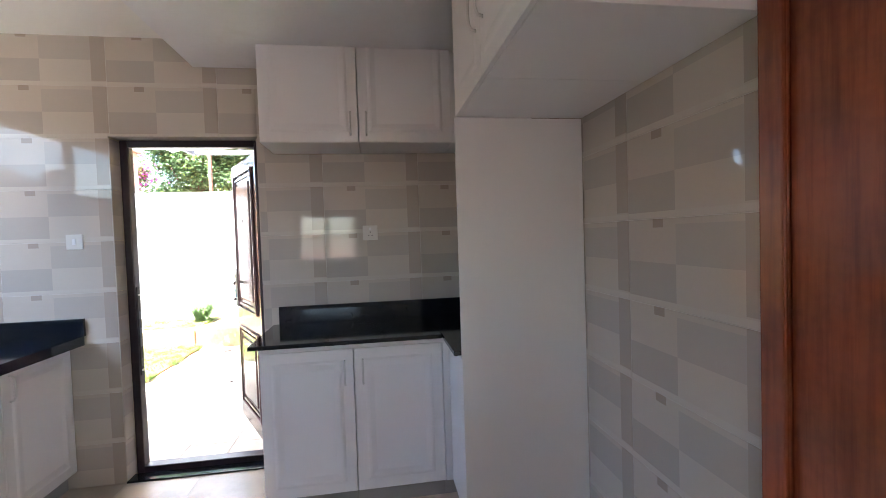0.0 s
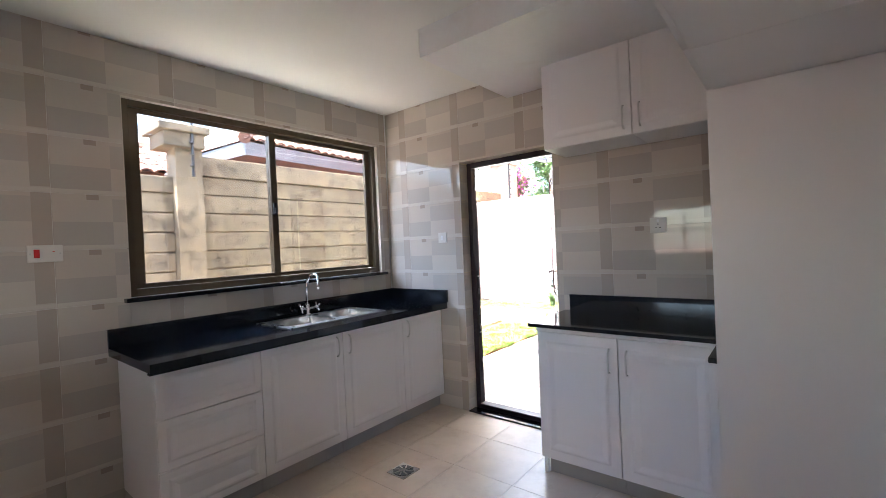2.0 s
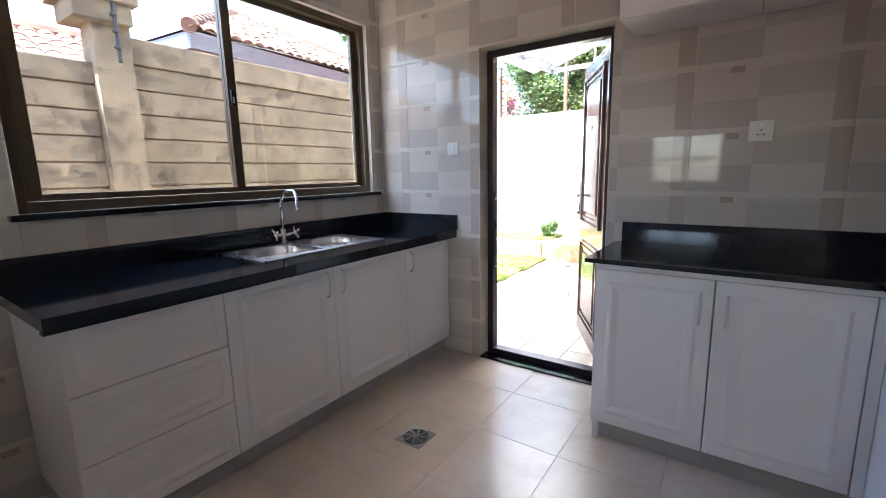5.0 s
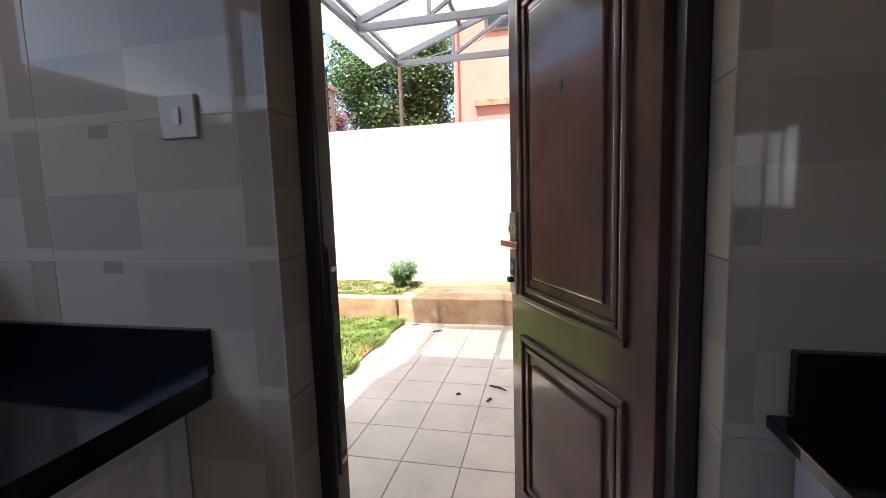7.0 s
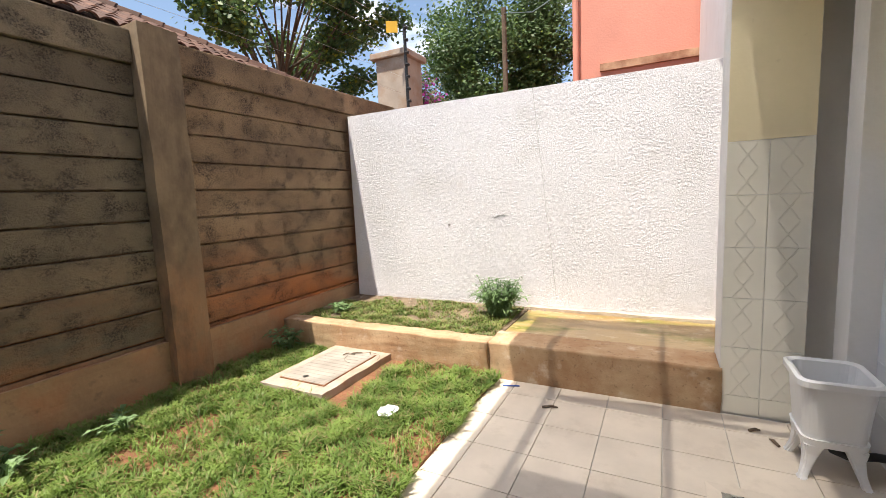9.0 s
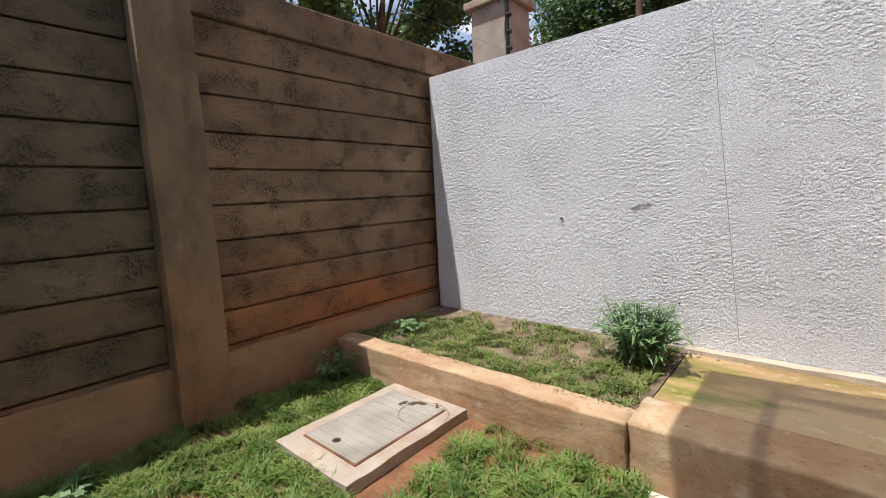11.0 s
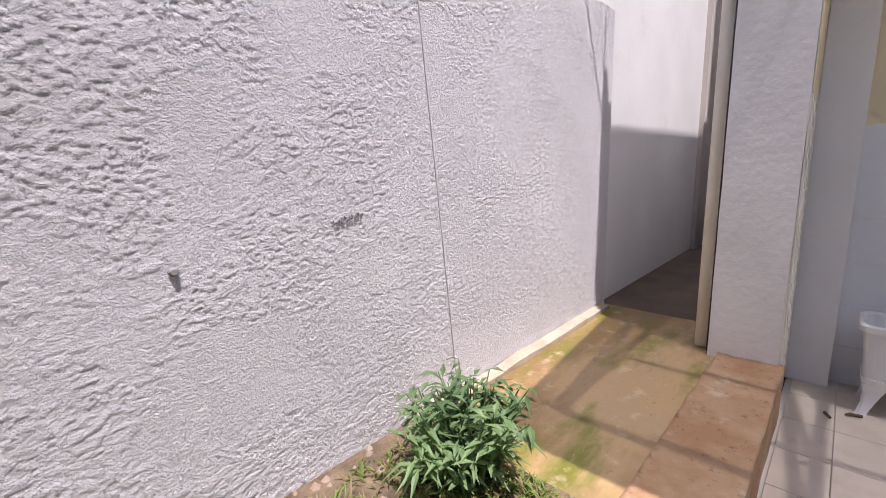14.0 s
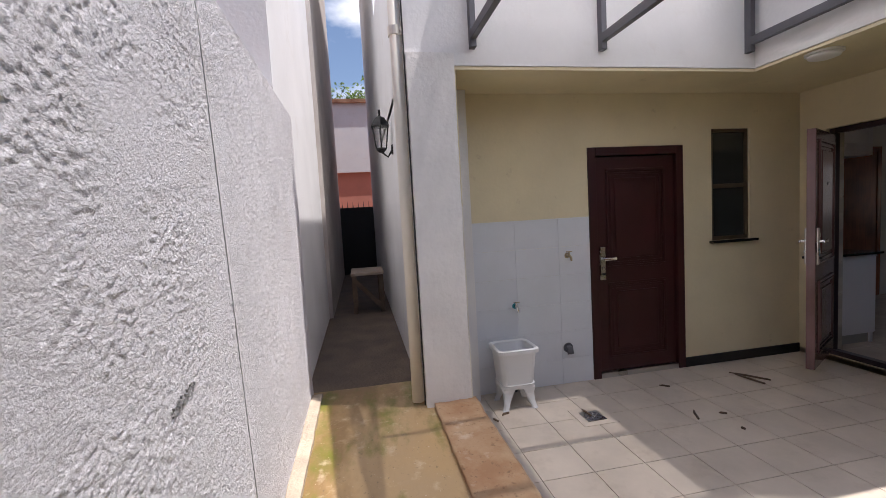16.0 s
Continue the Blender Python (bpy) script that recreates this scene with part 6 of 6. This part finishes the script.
tagged(part("wall_plinth", worn(box(-0.2, 1.735, WW - 0.075, WW - 0.001, 0.15, 0.222), 24, 0.007, 7.0), M_MORTAR, smooth=True), "uneven pale mortar fillet at the wall's foot", "plinth", kind="structure")

# ---- tiles ----


def tile_piece(name, parent, p, u, v, n, w, h, uv, mat, thick=0.009, edge=0.0012):
    """A flat tile with chamfered edges. p: lower left corner on the bed, u, v, n: axes; uv: (u0, u1, v0, v1) of the print."""
    bm = bmesh.new()
    lay = bm.loops.layers.uv.new("UVMap")
    p, u, v, n = Vector(p), Vector(u), Vector(v), Vector(n)
    def ring(inset, d):
        return [bm.verts.new(p + u * a + v * b + n * d) for a, b in ((inset, inset), (w - inset, inset), (w - inset, h - inset), (inset, h - inset))]
    r0, r1, r2 = ring(0, 0), ring(0, thick - edge), ring(edge, thick)
    for a, b in ((r0, r1), (r1, r2)):
        for k in range(4):
            bm.faces.new((a[k], a[(k + 1) % 4], b[(k + 1) % 4], b[k]))
    bm.faces.new(r2)
    for f in bm.faces:
        for l in f.loops:
            q = l.vert.co - p
            l[lay].uv = (uv[0] + (uv[1] - uv[0]) * q.dot(u) / w, uv[2] + (uv[3] - uv[2]) * q.dot(v) / h)
    bmesh.ops.recalc_face_normals(bm, faces=bm.faces)
    return part(name, bm, mat, parent)


def slab_on(o, u, v, n, q, d0, d1):
    bm = bmesh.new()
    ring = [[bm.verts.new(o + u * a + v * b + n * d) for a, b in ((q[0], q[2]), (q[1], q[2]), (q[1], q[3]), (q[0], q[3]))] for d in (d0, d1)]
    bm.faces.new(ring[1])
    for k in range(4):
        bm.faces.new((ring[0][k], ring[0][(k + 1) % 4], ring[1][(k + 1) % 4], ring[1][k]))
    bmesh.ops.recalc_face_normals(bm, faces=bm.faces)
    return bm


def tile_field(parent, origin, u, v, n, rect, holes, start, size, mat, gap=0.003, lift=-0.012, thick=0.011, name="tile", grout=False):
    """Lays tiles over rect (in u, v), leaving holes; start: one joint crossing; size: the pitch."""
    a0, a1, b0, b1 = rect
    i0, i1 = math.floor((a0 - start[0]) / size[0]), math.ceil((a1 - start[0]) / size[0])
    j0, j1 = math.floor((b0 - start[1]) / size[1]), math.ceil((b1 - start[1]) / size[1])
    o, u, v, n = Vector(origin), Vector(u), Vector(v), Vector(n)
    if grout:
        bed = bmesh.new()
        for q in minus(rect, holes):
            lo_d, hi_d = lift + 0.0005, lift + thick - 0.0016
            join(bed, slab_on(o, u, v, n, q, lo_d, hi_d))
        part("grout", bed, M_GROUT, parent)
    for i in range(i0, i1):
        for j in range(j0, j1):
            ca, cb = start[0] + i * size[0], start[1] + j * size[1]
            full = (max(a0, ca + gap / 2), min(a1, ca + size[0] - gap / 2), max(b0, cb + gap / 2), min(b1, cb + size[1] - gap / 2))
            if full[1] - full[0] < 0.006 or full[3] - full[2] < 0.006:
                continue
            for q in minus(full, holes):
                uv = ((q[0] - ca) / size[0], (q[1] - ca) / size[0], (q[2] - cb) / size[1], (q[3] - cb) / size[1])
                tile_piece(name, parent, o + u * q[0] + v * q[2] + n * lift, u, v, n, q[1] - q[0], q[3] - q[2], uv, mat, thick)


def named(n):
    return bpy.data.objects[n]


TS = (0.61, 0.305)
tile_field(named("wall_window_side"), (0, 0, 0), (0, 1, 0), (0, 0, 1), (1, 0, 0), (-5.2, -0.012, 0.0, CEIL), [(WIN[0], WIN[1], WIN[2] - 0.025, WIN[3])], (-3.055, 0.255), TS, M_TILE, gap=0.0024, grout=True)
tile_field(named("wall_yard_side"), (0, 0, 0), (1, 0, 0), (0, 0, 1), (0, -1, 0), (0.0, KX, 0.0, CEIL), [DOOR], (0.87, 0.255), TS, M_TILE, gap=0.0024, grout=True)
tile_field(named("wall_inner_side"), (KX, 0, 0), (0, -1, 0), (0, 0, 1), (-1, 0, 0), (0.0, 1.905, 0.0, CEIL), [], (1.32, 0.255), TS, M_TILE, gap=0.0024, grout=True)
# reveals of window and door
for z, nz, ww in ((WIN[3], -1, 0),):
    tile_field(named("wall_window_side"), (0, 0, WIN[3]), (0, 1, 0), (1, 0, 0), (0, 0, -1), (WIN[0], WIN[1], -0.034, 0.0), [], (-3.055, -0.2), (0.61, 0.3), M_LIGHT_TILE, lift=-0.001, thick=0.006)
for y, ny in ((WIN[1], -1), (WIN[0], 1)):
    tile_field(named("wall_window_side"), (0, y, 0), (1, 0, 0), (0, 0, 1), (0, ny, 0), (-0.034, 0.0, WIN[2], WIN[3] - 0.008), [], (-0.3, 0.255), (0.61, 0.305), M_LIGHT_TILE, lift=-0.001, thick=0.006)
tile_field(named("wall_yard_side"), (DOOR[0], 0, 0), (0, 1, 0), (0, 0, 1), (1, 0, 0), (0.0, 0.103, 0.014, DOOR[3] - 0.008), [], (-0.3, 0.255), TS, M_TILE, lift=-0.001, thick=0.006)
tile_field(named("wall_yard_side"), (DOOR[1], 0, 0), (0, 1, 0), (0, 0, 1), (-1, 0, 0), (0.0, 0.103, 0.014, DOOR[3] - 0.008), [], (-0.3, 0.255), TS, M_TILE, lift=-0.001, thick=0.006)
tile_field(named("wall_yard_side"), (0, 0, DOOR[3]), (1, 0, 0), (0, 1, 0), (0, 0, -1), (DOOR[0], DOOR[1], 0.0, 0.103), [], (0.87, -0.2), (0.61, 0.4), M_LIGHT_TILE, lift=-0.001, thick=0.006)
# kitchen floor
tile_field(named("floor_base"), (0, 0, 0), (1, 0, 0), (0, 1, 0), (0, 0, 1), (0.0, KX, -4.4, 0.2), [], (1.29, -0.345), (0.4275, 0.43), M_FLOOR, gap=0.0024, grout=True)
tile_field(named("floor_base"), (0, 0, 0), (1, 0, 0), (0, 1, 0), (0, 0, 1), (0.0, 4.7, -7.0, -4.4), [], (1.29, -0.345), (0.855, 0.86), M_FLOOR, gap=0.0024, grout=True)
tile_field(named("floor_base"), (0, 0, 0), (1, 0, 0), (0, 1, 0), (0, 0, 1), (KX, 4.7, -4.4, -3.2), [], (1.29, -0.345), (0.855, 0.86), M_FLOOR, gap=0.0024, grout=True)
# yard floor
tile_field(named("yard_screed"), (0, 0, YF), (1, 0, 0), (0, 1, 0), (0, 0, 1), (-0.12, 1.94, 0.2, 3.72), [], (0.675, 2.20), (0.317, 0.330), M_YTILE, gap=0.0045)
# veranda dado
tile_field(named("wall_veranda"), (1.94, 0, 0), (0, -1, 0), (0, 0, 1), (-1, 0, 0), (-3.56, -2.462, YF, 1.43), [], (-3.56, 1.43), (0.40, 0.25), M_DADO, gap=0.0012, lift=0.0, thick=0.006)
tagged(part("column_coat", box(1.303, 1.697, 3.754, 3.7595, 1.563, 2.488), M_CREAM), "cream paint coat on the column above its tiles", "wall", kind="structure")
tile_field(named("column"), (0, 3.76, 0), (1, 0, 0), (0, 0, 1), (0, -1, 0), (1.302, 1.698, YF, 1.56), [], (1.30, 1.56), (0.20, 0.30), M_CREAMTILE, gap=0.003, lift=0.0, thick=0.007)
col = named("column")
for i in range(2):
    for j in range(6):
        x0, z1 = 1.30 + 0.2 * i, 1.56 - 0.3 * j
        if z1 - 0.3 < YF:
            continue
        c = Vector((x0 + 0.1, 3.7525, z1 - 0.15))
        for dx, dz in ((1, 1), (1, -1)):
            for s in (-1, 1):
                off = Vector((0, 0, 0.075 * s))
                d = Vector((0.047 * dx, 0, 0.07 * dz))
                part("diamond_rib", bar(c + off - d, c + off + d, 0.003, 0.006), M_CREAMTILE, col)
